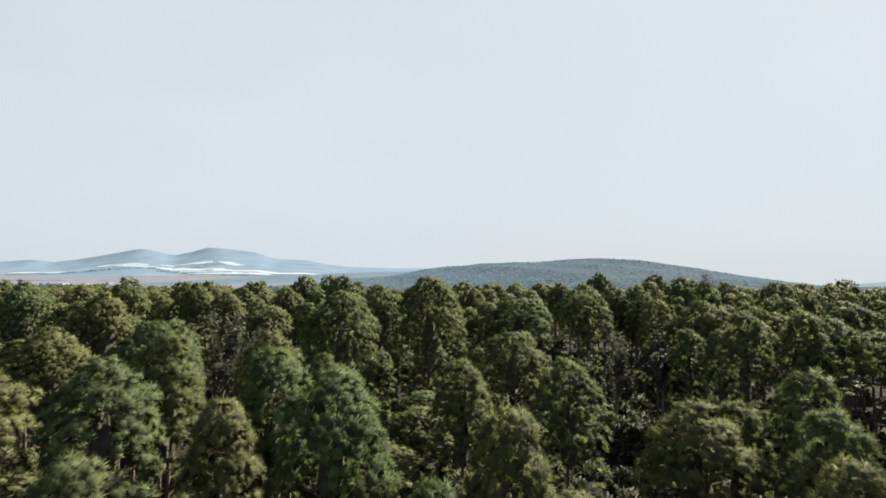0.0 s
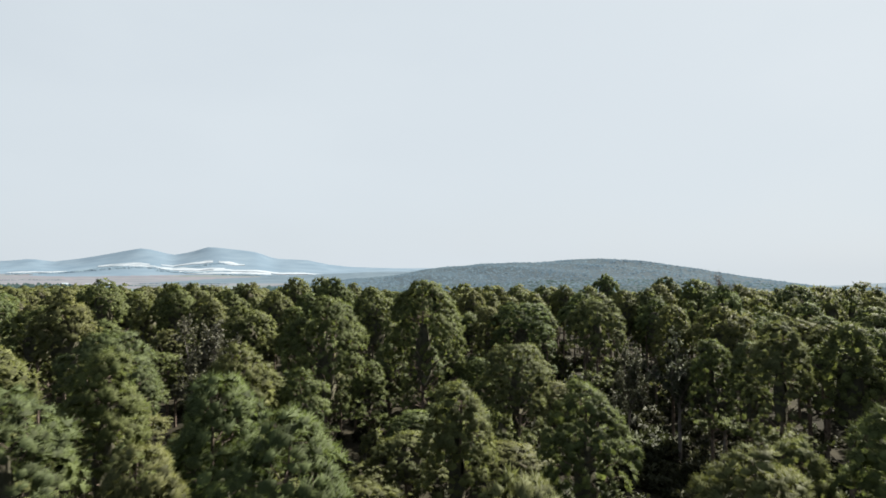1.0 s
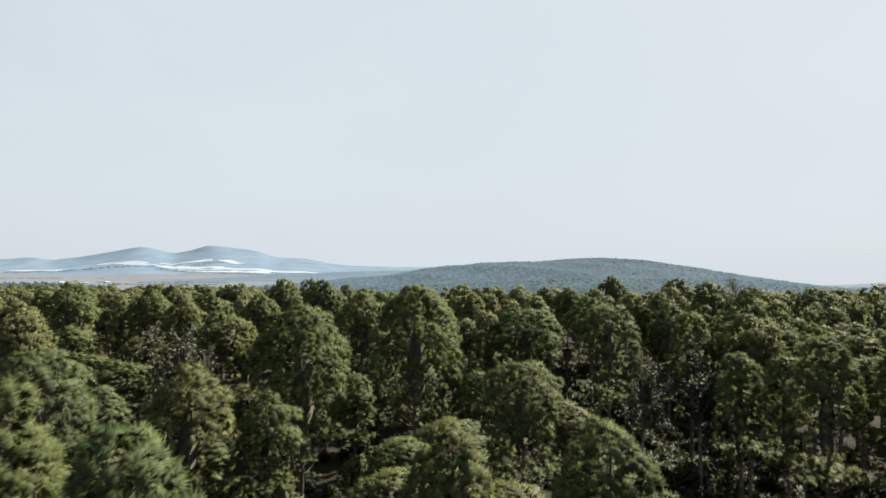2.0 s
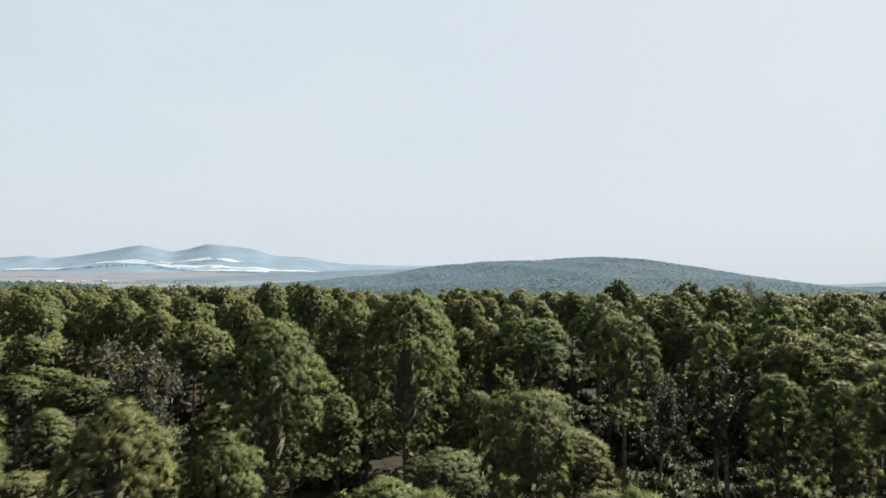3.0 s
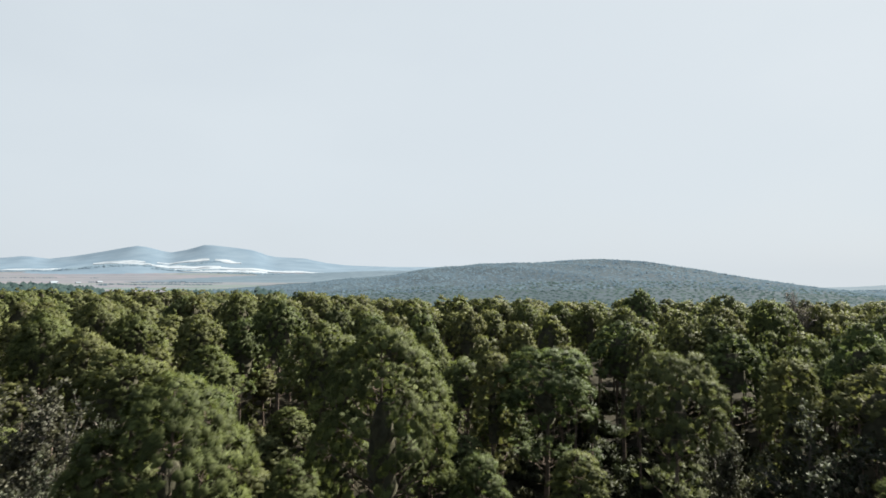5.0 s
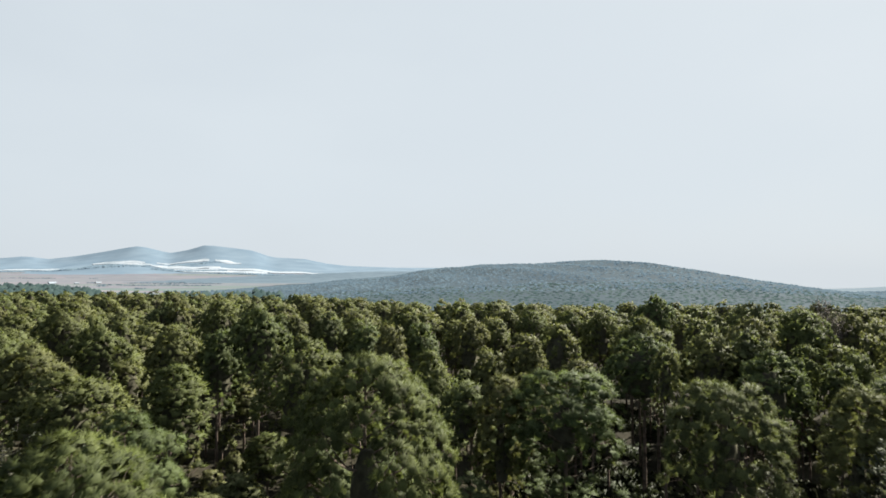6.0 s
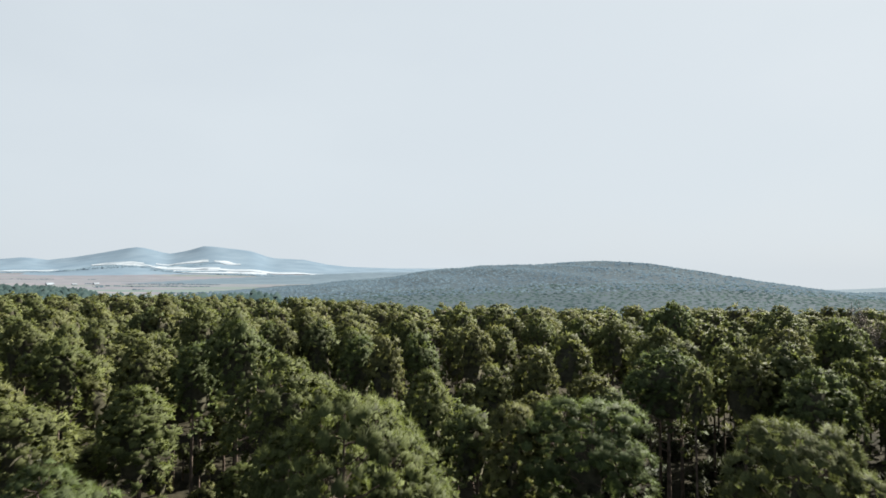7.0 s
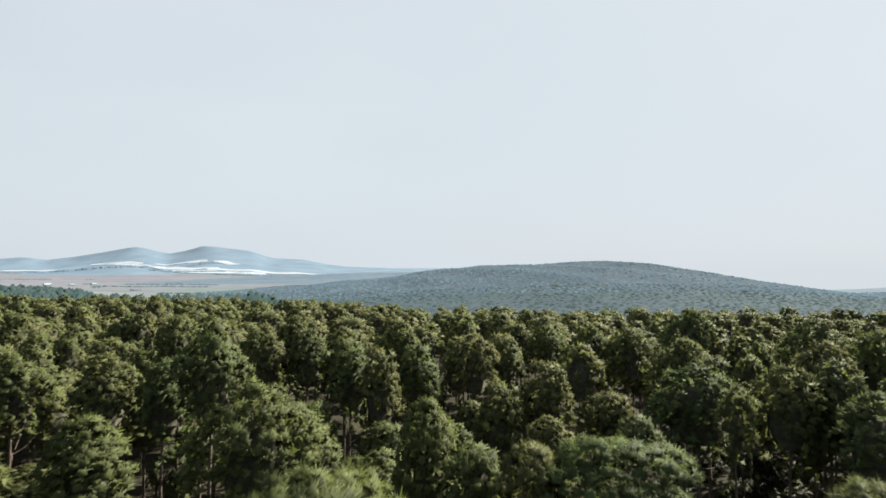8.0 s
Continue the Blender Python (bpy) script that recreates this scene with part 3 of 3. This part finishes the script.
# ---- sparse oaks ----
def oak_model(seed, height, radius, leafy=True):
    """A broad-leaved tree: short trunk, forking limbs, thin brownish foliage in small sprays."""
    rng = np.random.default_rng(seed)
    trunk, _ = bent(rng, (0, 0, 0), (0.05, 0.03, 1), height * 0.45, 0.1, 4, 0.05)
    limbs, at, way = [], [], []
    for i in range(9):
        a = i * 2.4 + rng.uniform(-0.4, 0.4)
        e = radians(rng.uniform(28, 75))
        st = trunk[-1] * (0.7 + 0.3 * (i / 8))
        ln = radius * 1.05 * rng.uniform(0.75, 1.1) / max(math.cos(e), 0.55) * 0.9
        ln = min(ln, height * 0.55)
        pts, _ = bent(rng, st, (math.cos(a) * math.cos(e), math.sin(a) * math.cos(e), math.sin(e)), ln, 0.25, 6, 0.14)
        limbs.append((pts, np.linspace(0.11, 0.02, 7)))
        for k in range(28):
            f = rng.uniform(0.25, 1.0) * 6
            j = min(int(f), 5)
            p0 = pts[j] + (pts[j + 1] - pts[j]) * (f - j)
            tp, te = bent(rng, p0, unit(rng.normal(size=3) + np.array([0, 0, 0.5])), rng.uniform(0.7, 1.7), 0.4, 3, 0.2)
            limbs.append((tp, np.linspace(0.025, 0.008, 4)))
            for g in np.linspace(0.3, 1.0, 5):
                q = min(g * 3, 2.999)
                at.append(tp[int(q)] + (tp[int(q) + 1] - tp[int(q)]) * (q % 1) + rng.normal(size=3) * 0.16)
                way.append(unit(rng.normal(size=3) + np.array([0, 0, 0.6])))
    at, way = np.array(at), np.array(way)
    v, f = tubes([(trunk, np.linspace(0.2, 0.12, 5))], 8)
    t = mesh_from("trunk", v, f, [M_TWIG])
    ls = []
    for i in range(9):
        v, f = tubes(limbs[29 * i:29 * i + 29], 3)
        ls.append(mesh_from("limb", v, f, [M_TWIG]))
    v, f, nr = tufts(rng, at, way, rng.uniform(0.16, 0.30, len(at)) if leafy else rng.uniform(0.2, 0.5, len(at)), 9 if leafy else 6, 0.6 if leafy else 0.12, 1.3)
    c = mesh_from("crown", v, f, [M_OAK if leafy else M_TWIG], normals=nr)
    return dict(trunk=t, limbs=ls, crown=c, labels=("pale grey trunk", "dusty brownish foliage" if leafy else "bare grey twigs"), height=max(at[:, 2].max(), 1), radius=radius, tris=len(f))


OAKS = [oak_model(31, 14.0, 4.2), oak_model(32, 13.0, 3.6), oak_model(33, 16.0, 3.2, False)]


def oak(x, y, top, r, i=0):
    return put(OAKS[i], "oak_tree", x, y, top, r, "sparse broad-leaved oak with grey limbs and brownish leaves", "oaks among the pines", rng_place.uniform(0, 360))


oak(28.4, 76.2, 15.4, 4.9, 0)
oak(23.6, 80.5, 13.0, 3.2, 1)
oak(31.0, 71.0, 12.4, 3.0, 1)
oak(-29.6, 77.0, 16.8, 4.8, 1)
oak(-24.5, 73.0, 12.5, 3.2, 0)
oak(-33.5, 95.0, 15.5, 3.6, 1)
put(OAKS[2], "bare_tree", 57.0, 125.6, 21.6, 3.0, "leafless grey tree with a fan of fine twigs", "", 40.0)

# ---- the other pines of the forest ----
def canopy(x, y):
    """Usual height of the crowns' tops over the plateau."""
    return 15.2 + 2.6 * smooth(60, 120, y) + 0.8 * math.sin(x * 0.09) - 3.4 * smooth(125, 190, y)


taken = np.array(PLACED)
others = []
for _ in range(7000):
    y = float(rng_place.uniform(6, 150))
    x = float(rng_place.uniform(-0.85, 0.85)) * (y + 16)
    open_wood = 12 + 3 * math.sin(y * 0.11) < x < 40 and 36 < y < 106
    poles = open_wood or (x > 40 and y > 34)
    r = float(rng_place.uniform(1.5, 2.2) if open_wood else rng_place.uniform(1.8, 2.8) if poles else rng_place.uniform(2.3, 3.9))
    if abs(x - 1.5) < 4.5 and y < 30 or open_wood and y < 99 or 8 < x < 34 and y < 40:
        continue
    if ((taken[:, 0] - x) ** 2 + (taken[:, 1] - y) ** 2 < ((1.3 if open_wood else 0.9) * (taken[:, 2] + r)) ** 2).any():
        continue
    taken = np.concatenate([taken, [[x, y, r]]])
    drop = float(rng_place.uniform(-0.6, 1.6)) if poles else float(rng_place.uniform(4.6, 8.0)) if y < 72 and abs(x) < 32 else float(rng_place.uniform(3.0, 6.6) if y < 128 else rng_place.uniform(-0.2, 4.6))
    others.append((x, y, float(canopy(x, y)) - drop + float(ground_z(x, y)), r, 5 if poles and y < 104 else None))
others.sort(key=lambda o: o[1] + 0.3 * abs(o[0]))
room = 296 - len(PLACED)
for o in others[:room]:
    pine(*o, fine=o[4] is None and abs(o[0]) < 15 and not 40 < o[1] < 64)


# ---- woods beyond, uncountable ----
def far_model(seed, height, radius, pads, gap, size, blades):
    rng = np.random.default_rng(seed)
    crown = Crown(rng, height, radius, height - radius * rng.uniform(1.8, 2.4), rng.uniform(0, 0.35), pads)
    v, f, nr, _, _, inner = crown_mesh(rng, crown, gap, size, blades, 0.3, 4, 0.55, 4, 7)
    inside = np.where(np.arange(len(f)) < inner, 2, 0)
    tv, tf = tubes([(np.array([[0, 0, 0], [0, 0, height * 0.9]]), (0.2, 0.06))], 4)
    tf = np.concatenate([tf[:, [0, 1, 2]], tf[:, [0, 2, 3]]])
    return v, f, nr, tv, tf, inside


def joined(name, models, places, mats, label):
    """Copies of models at (x, y, z, scale, height scale, turn), as one mesh."""
    V, F, N, K, n = [], [], [], [], 0
    for i, (x, y, z, s, h, a) in enumerate(places):
        v, f, nr, tv, tf, *kinds = models[i % len(models)]
        c, sn = math.cos(a), math.sin(a)
        R = np.array([[c, -sn, 0], [sn, c, 0], [0, 0, 1]])
        for vv, ff, nn, k in ((v, f, nr, 0), (tv, tf, None, 1)):
            if not len(vv):
                continue
            w = (vv * np.array([s, s, h])) @ R.T + np.array([x, y, z])
            V.append(w), F.append(ff + n)
            N.append(nn @ R.T if nn is not None else unit(vv * np.array([1, 1, 0]) + 1e-6) @ R.T)
            K.append(kinds[0] if kinds and k == 0 else np.full(len(ff), k))
            n += len(vv)
    F = np.concatenate(F)
    ob = new(name, mesh_from(name, np.concatenate(V), F, mats, np.concatenate(K), normals=np.concatenate(N)))
    return tagged(ob, label, "trees", kind="stuff")


FAR = [far_model(40 + i, 17.5, 3.6, 14, 1.0, 0.82, 4) for i in range(6)]
FARTHEST = [far_model(50 + i, 17.5, 3.6, 10, 1.5, 1.2, 3) for i in range(6)]
rng_far = np.random.default_rng(8)
spots, grid = [], {}


def spaced(x, y, gap):
    i, j = int(x // gap), int(y // gap)
    for a in (-1, 0, 1):
        for b in (-1, 0, 1):
            for px, py in grid.get((i + a, j + b), ()):
                if (px - x) ** 2 + (py - y) ** 2 < gap * gap:
                    return False
    grid.setdefault((i, j), []).append((x, y))
    return True


for x, y, top, r, _ in others[room:]:
    spots.append((x, y, float(ground_z(x, y)), r / 3.3, (top - float(ground_z(x, y))) / 17.5, float(rng_far.uniform(0, 6.28))))
beyond = []
for _ in range(30000):
    y = float(rng_far.uniform(-20, 440))
    x = float(rng_far.uniform(-0.84, 0.84)) * (y + 30)
    if abs(x) < 0.85 * (y + 14) and 8 < y < 146:
        continue
    if y > 335 and x > -0.06 * y:
        continue
    if spaced(x, y, 7.0 if y < 190 else 8.4):
        zt = float(ground_z(x, y))
        top = float(canopy(x, y)) - 0.2 + float(np.clip(rng_far.normal(), -1.6, 1.1)) * 2.1
        if abs(x) < 14 and y < 10:
            top = min(top, 14.0)
        s = float(rng_far.uniform(0.85, 1.3))
        (spots if y < 190 else beyond).append((x, y, zt, s, top / 17.5, float(rng_far.uniform(0, 6.28))))
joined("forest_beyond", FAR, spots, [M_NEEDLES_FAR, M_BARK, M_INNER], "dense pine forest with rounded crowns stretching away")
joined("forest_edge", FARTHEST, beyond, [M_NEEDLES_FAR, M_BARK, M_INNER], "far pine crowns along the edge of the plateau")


# ---- young growth between the trunks ----
YOUNG = [far_model(90 + i, 7.0, 1.7, 7, 0.62, 0.5, 7) for i in range(4)]
young = []
for _ in range(2600):
    y = float(rng_far.uniform(26, 152))
    x = float(rng_far.uniform(-0.72, 0.72)) * (y + 8)
    if len(young) < 150 and not (x > 10 and y < 98) and ((taken[:, 0] - x) ** 2 + (taken[:, 1] - y) ** 2 > (0.85 * taken[:, 2]) ** 2).all():
        k = float(rng_far.uniform(0.5, 1.15))
        young.append((x, y, float(ground_z(x, y)), k, k * float(rng_far.uniform(0.8, 1.2)), float(rng_far.uniform(0, 6.28))))
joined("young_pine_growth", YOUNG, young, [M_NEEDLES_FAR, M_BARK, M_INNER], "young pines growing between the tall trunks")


# ---- wooded hill, valley woods and hedges ----
def clump_model(seed, balls):
    """A far crown: a few uneven lumps."""
    rng = np.random.default_rng(seed)
    bm = bmesh.new()
    bmesh.ops.create_icosphere(bm, subdivisions=1, radius=1)
    iv = np.array([v.co[:] for v in bm.verts])
    fi = np.array([[v.index for v in f.verts] for f in bm.faces])
    bm.free()
    V, F, n = [], [], 0
    for k in range(balls):
        o = rng.normal(size=3) * np.array([0.5, 0.5, 0.35]) * (k > 0)
        r = rng.uniform(0.55, 0.8) if k else 1.0
        w = iv * r * rng.uniform(0.72, 1.22, (len(iv), 1)) * np.array([1, 1, 1.2]) + o
        V.append(w), F.append(fi + n)
        n += len(iv)
    V = np.concatenate(V)
    return V, np.concatenate(F), unit(V * 0.3 + np.array([0, 0, 1.0]) + rng.normal(size=V.shape) * 0.1), np.zeros((0, 3)), np.zeros((0, 3), int)


def distant_wood(name, stops):
    m, nt, p = material(name, 0.9, 0.0)
    geo = nt.nodes.new("ShaderNodeNewGeometry")
    crowns = ramp(nt, geo.outputs["Random Per Island"], stops)
    slopes = ramp(nt, noise_of(nt, 0.012, 4.0), [(0.3, (0.82, 0.84, 0.88)), (0.7, (1.16, 1.13, 1.08))])
    nt.links.new(blend(nt, 1.0, crowns, slopes, "MULTIPLY"), p.inputs["Base Color"])
    return m


# hill and hedge crowns: bluish haze of the distance is painted into the leaves
M_HILLWOOD = distant_wood("haze_blue_hill_leaves", [(0.0, (0.053, 0.080, 0.104)), (0.5, (0.063, 0.092, 0.116)), (1.0, (0.074, 0.104, 0.128))])
# nearer valley crowns: a weaker share of haze goes into the leaf colour
M_VALLEYWOOD = distant_wood("haze_tinted_valley_leaves", [(0.0, (0.024, 0.041, 0.042)), (0.5, (0.034, 0.054, 0.054)), (1.0, (0.046, 0.068, 0.066))])
# woods still farther off, with more haze in the leaf colour
M_SLOPEWOOD = distant_wood("haze_pale_slope_leaves", [(0.0, (0.092, 0.132, 0.168)), (1.0, (0.108, 0.150, 0.186))])
LUMPS1 = [clump_model(60 + i, 1) for i in range(8)]
LUMPS3 = [clump_model(70 + i, 3) for i in range(8)]
valley, hillside = [], []
grid.clear()
for _ in range(26000):
    y = float(rng_far.uniform(325, 760))
    x = float(rng_far.uniform(-0.95, 0.95)) * (y + 20)
    if bool(wooded(x, y)) and len(valley) < 11000 and spaced(x, y, 4.8):
        s = float(rng_far.uniform(2.4, 3.8))
        tall = 8.0 * (1 - float(smooth(335, 460, y)))
        valley.append((x, y, float(ground_z(x, y)) - 0.22 * s * float(smooth(400, 470, y)) + tall * float(rng_far.uniform(0.8, 1.1)), s, s * (0.9 - 0.5 * float(smooth(360, 480, y))), float(rng_far.uniform(0, 6.28))))
joined("valley_woods", LUMPS1, valley, [M_VALLEYWOOD], "woods filling the valley below the plateau, leaves tinted blue-green for haze")
# tall pinewood on the valley's floor beside the fields, with a thin line of trees running out of it
tall_wood = []
grid.clear()
for _ in range(16000):
    y = float(rng_far.uniform(520, 1010))
    u = float(rng_far.uniform(-0.90, -0.28))
    x = u * (y - 56)
    ragged = 30 * math.sin(x * 0.021) + 18 * math.sin(x * 0.067 + 2)
    inside = y < 1000 - 2300 * max(0.0, u + 0.70) + ragged or y < 610 + ragged
    if inside and spaced(x, y, 7.0):
        k = float(rng_far.uniform(2.6, 4.4))
        tall_wood.append((x, y, float(ground_z(x, y)) + float(rng_far.uniform(5.0, 11.0)), k, k * float(rng_far.uniform(1.0, 1.5)), float(rng_far.uniform(0, 6.28))))
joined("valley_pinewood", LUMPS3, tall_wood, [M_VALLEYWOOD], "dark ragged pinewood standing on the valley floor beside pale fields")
grid.clear()
for _ in range(90000):
    y = float(rng_far.uniform(700, 1175))
    x = float(rng_far.uniform(-480, 1250))
    if len(hillside) < 15000 and bool(wooded(x, y)) and spaced(x, y, 3.8):
        s = float(rng_far.uniform(1.3, 2.7))
        hillside.append((x, y, float(ground_z(x, y)) - 0.22 * s, s * 1.3, s * float(rng_far.uniform(0.42, 0.75)), float(rng_far.uniform(0, 6.28))))
joined("hill_woods", LUMPS1, hillside, [M_HILLWOOD], "woods covering a low hill, their leaves painted blue-green for haze")
hedges = []
for k, (y0, u0, u1) in enumerate(((1180, -0.66, -0.42), (1330, -0.72, -0.50), (1560, -0.62, -0.36), (1640, -0.44, -0.30), (2100, -0.74, -0.52), (1400, -0.64, -0.36), (1045, -0.60, -0.33))):
    for x in np.arange(u0 * y0, u1 * y0, 2.4):
        if math.sin(x * 0.013 + k * 2) + 0.6 * math.sin(x * 0.041) > -0.35:
            s = float(rng_far.uniform(0.9, 2.0))
            y = y0 + 0.06 * float(x) + float(rng_far.normal()) * 3
            hedges.append((float(x), y, float(ground_z(x, y)) + s * 0.5, s * 1.3, s * 0.8, float(rng_far.uniform(0, 6.28))))
joined("field_hedges", LUMPS1, hedges, [M_HILLWOOD], "rows of dark trees between the pale fields")
strips = []
for k, (y0, u0, u1, deep) in enumerate(((2960, -0.64, -0.50, 60), (3330, -0.60, -0.47, 50), (3010, -0.50, -0.37, 40), (2900, -0.40, -0.20, 50), (3620, -0.47, -0.38, 40), (3120, -0.76, -0.64, 50))):
    for _ in range(260):
        t = float(rng_far.uniform(0, 1))
        y = y0 + 0.05 * t * y0 * (-1) ** k + float(rng_far.uniform(-1, 1)) * deep * math.sin(math.pi * min(max(t, 0.08), 0.92))
        x = (u0 + (u1 - u0) * t) * (y - 56)
        g = float(rng_far.uniform(5, 8))
        strips.append((x, y, float(ground_z(x, y)) + 1.0, g, 0.7 * g, float(rng_far.uniform(0, 6.28))))
joined("slope_woods", LUMPS1, strips, [M_SLOPEWOOD], "strips of woodland across the mountain's foot, painted in haze blue")


# ---- white plastic greenhouses on the slopes of the valley ----
def plastic(u0, u1, y0, y1, skew):
    """A long field under white plastic, from u0 to u1 (offset per metre ahead), draped on the slope."""
    n = 24
    V = []
    for i in range(n + 1):
        k = i / n
        u = u0 + (u1 - u0) * k
        mid = (y0 + y1) / 2 + skew * (k - 0.5)
        half = 0.85 * (y1 - y0) * (0.35 + 0.65 * math.sin(math.pi * min(max(k, 0.06), 0.94)) ** 0.5) * (1 + 0.25 * math.sin(9 * k + u0 * 40))
        for y in (mid - half, mid + half):
            x = u * (y - 56)
            V.append((x, y, float(ground_z(x, y)) + 2.2))
    for i in range(n + 1):
        for j in (0, 1):
            a = V[2 * i + j]
            V.append((a[0], a[1], a[2] - 2.4))
    F = []
    m = 2 * (n + 1)
    for i in range(n):
        F.append((2 * i, 2 * i + 2, 2 * i + 3, 2 * i + 1))
        F.append((2 * i + m, 2 * i + 2 + m, 2 * i + 2, 2 * i))
    ob = new("greenhouse_field", mesh_from("greenhouse_field", V, F, [M_PLASTIC], shade=False))
    return tagged(ob, "long field under white greenhouse plastic", "greenhouse", "white fields of the valley")


plastic(-0.60, -0.50, 3560, 3660, 60)
plastic(-0.60, -0.51, 3760, 3850, -40)
plastic(-0.50, -0.38, 3440, 3560, -200)
plastic(-0.52, -0.30, 3060, 3240, -220)
plastic(-0.49, -0.40, 3820, 3900, 30)
plastic(-0.39, -0.345, 3800, 3880, -60)
plastic(-0.40, -0.17, 3200, 3330, -160)
plastic(-0.76, -0.64, 3300, 3400, 40)


# ---- farm sheds at the edge of the fields ----
def farm_shed(x, y, long, wide, high, turn):
    """A long low shed with a gabled roof that stands over its walls."""
    base = float(ground_z(x, y)) - 0.3
    ob = new("farm_shed")
    ob.matrix_basis = pose(x, y, base, 0, 0, turn)
    a, b = long / 2, wide / 2
    walls = [(-a, -b, 0), (a, -b, 0), (a, b, 0), (-a, b, 0), (-a, -b, high), (a, -b, high), (a, b, high), (-a, b, high), (-a, 0, high + 0.3 * wide), (a, 0, high + 0.3 * wide)]
    bm = bmesh.new()
    vs = [bm.verts.new(v) for v in walls]
    for f in ((0, 1, 5, 4), (2, 3, 7, 6), (1, 2, 6, 9, 5), (3, 0, 4, 8, 7)):
        bm.faces.new([vs[i] for i in f])
    me = bpy.data.meshes.new("wall")
    bm.to_mesh(me), bm.free()
    me.materials.append(M_PLASTIC)
    new("wall", me).parent = ob
    bm = bmesh.new()
    e, t = 0.6, 0.25
    for sign in (-1, 1):
        ring = [(-a - e, sign * (b + e), high - 0.3 * e), (a + e, sign * (b + e), high - 0.3 * e), (a + e, 0, high + 0.3 * wide), (-a - e, 0, high + 0.3 * wide)]
        low = [bm.verts.new(v) for v in ring]
        top = [bm.verts.new((v[0], v[1], v[2] + t)) for v in ring]
        for f in ([low[3], low[2], low[1], low[0]], top, *[[low[i], low[(i + 1) % 4], top[(i + 1) % 4], top[i]] for i in range(4)]):
            bm.faces.new(f)
    bmesh.ops.recalc_face_normals(bm, faces=bm.faces)
    me = bpy.data.meshes.new("roof")
    bm.to_mesh(me), bm.free()
    me.materials.append(M_PLASTIC)
    new("roof", me).parent = ob
    return tagged(ob, "long pale farm shed with gabled roof among the fields", "shed", "sheds of the valley farms")


for x, y, long, wide, high, turn in ((-905, 1400, 12, 7, 2.2, 58), (-940, 1455, 16, 8, 2.4, 62), (-872, 1440, 10, 6, 2.2, 50), (-850, 1490, 13, 7, 2.2, 65)):
    farm_shed(x, y, long, wide, high, turn)


# ---- undergrowth ----
def shrub_model(seed, n):
    rng = np.random.default_rng(seed)
    d = unit(rng.normal(size=(n, 3)) + np.array([0, 0, 0.5]))
    d[:, 2] = np.abs(d[:, 2])
    at = d * rng.uniform(0.4, 0.95, (n, 1)) * np.array([1, 1, 0.8])
    v, f, nr = tufts(rng, at, d, rng.uniform(0.3, 0.5, n), 9, 0.4, 1.2)
    return v, f, nr, np.zeros((0, 3)), np.zeros((0, 3), int)


SHRUBS = [shrub_model(80 + i, 26) for i in range(4)]
low = []
for _ in range(520):
    y = float(rng_far.uniform(20, 130))
    x = float(rng_far.uniform(-0.7, 0.7)) * (y + 5)
    s = float(rng_far.uniform(0.6, 1.9))
    low.append((x, y, float(ground_z(x, y)), s, s * float(rng_far.uniform(0.7, 1.4)), float(rng_far.uniform(0, 6.28))))
for _ in range(520):
    y = float(rng_far.uniform(36, 148))
    x = float(rng_far.uniform(9, 46))
    s = float(rng_far.uniform(1.2, 2.6))
    low.append((x, y, float(ground_z(x, y)), s, s * float(rng_far.uniform(0.6, 1.0)), float(rng_far.uniform(0, 6.28))))
joined("undergrowth", SHRUBS, low, [M_SHRUB], "scattered low shrubs and saplings on the forest floor")
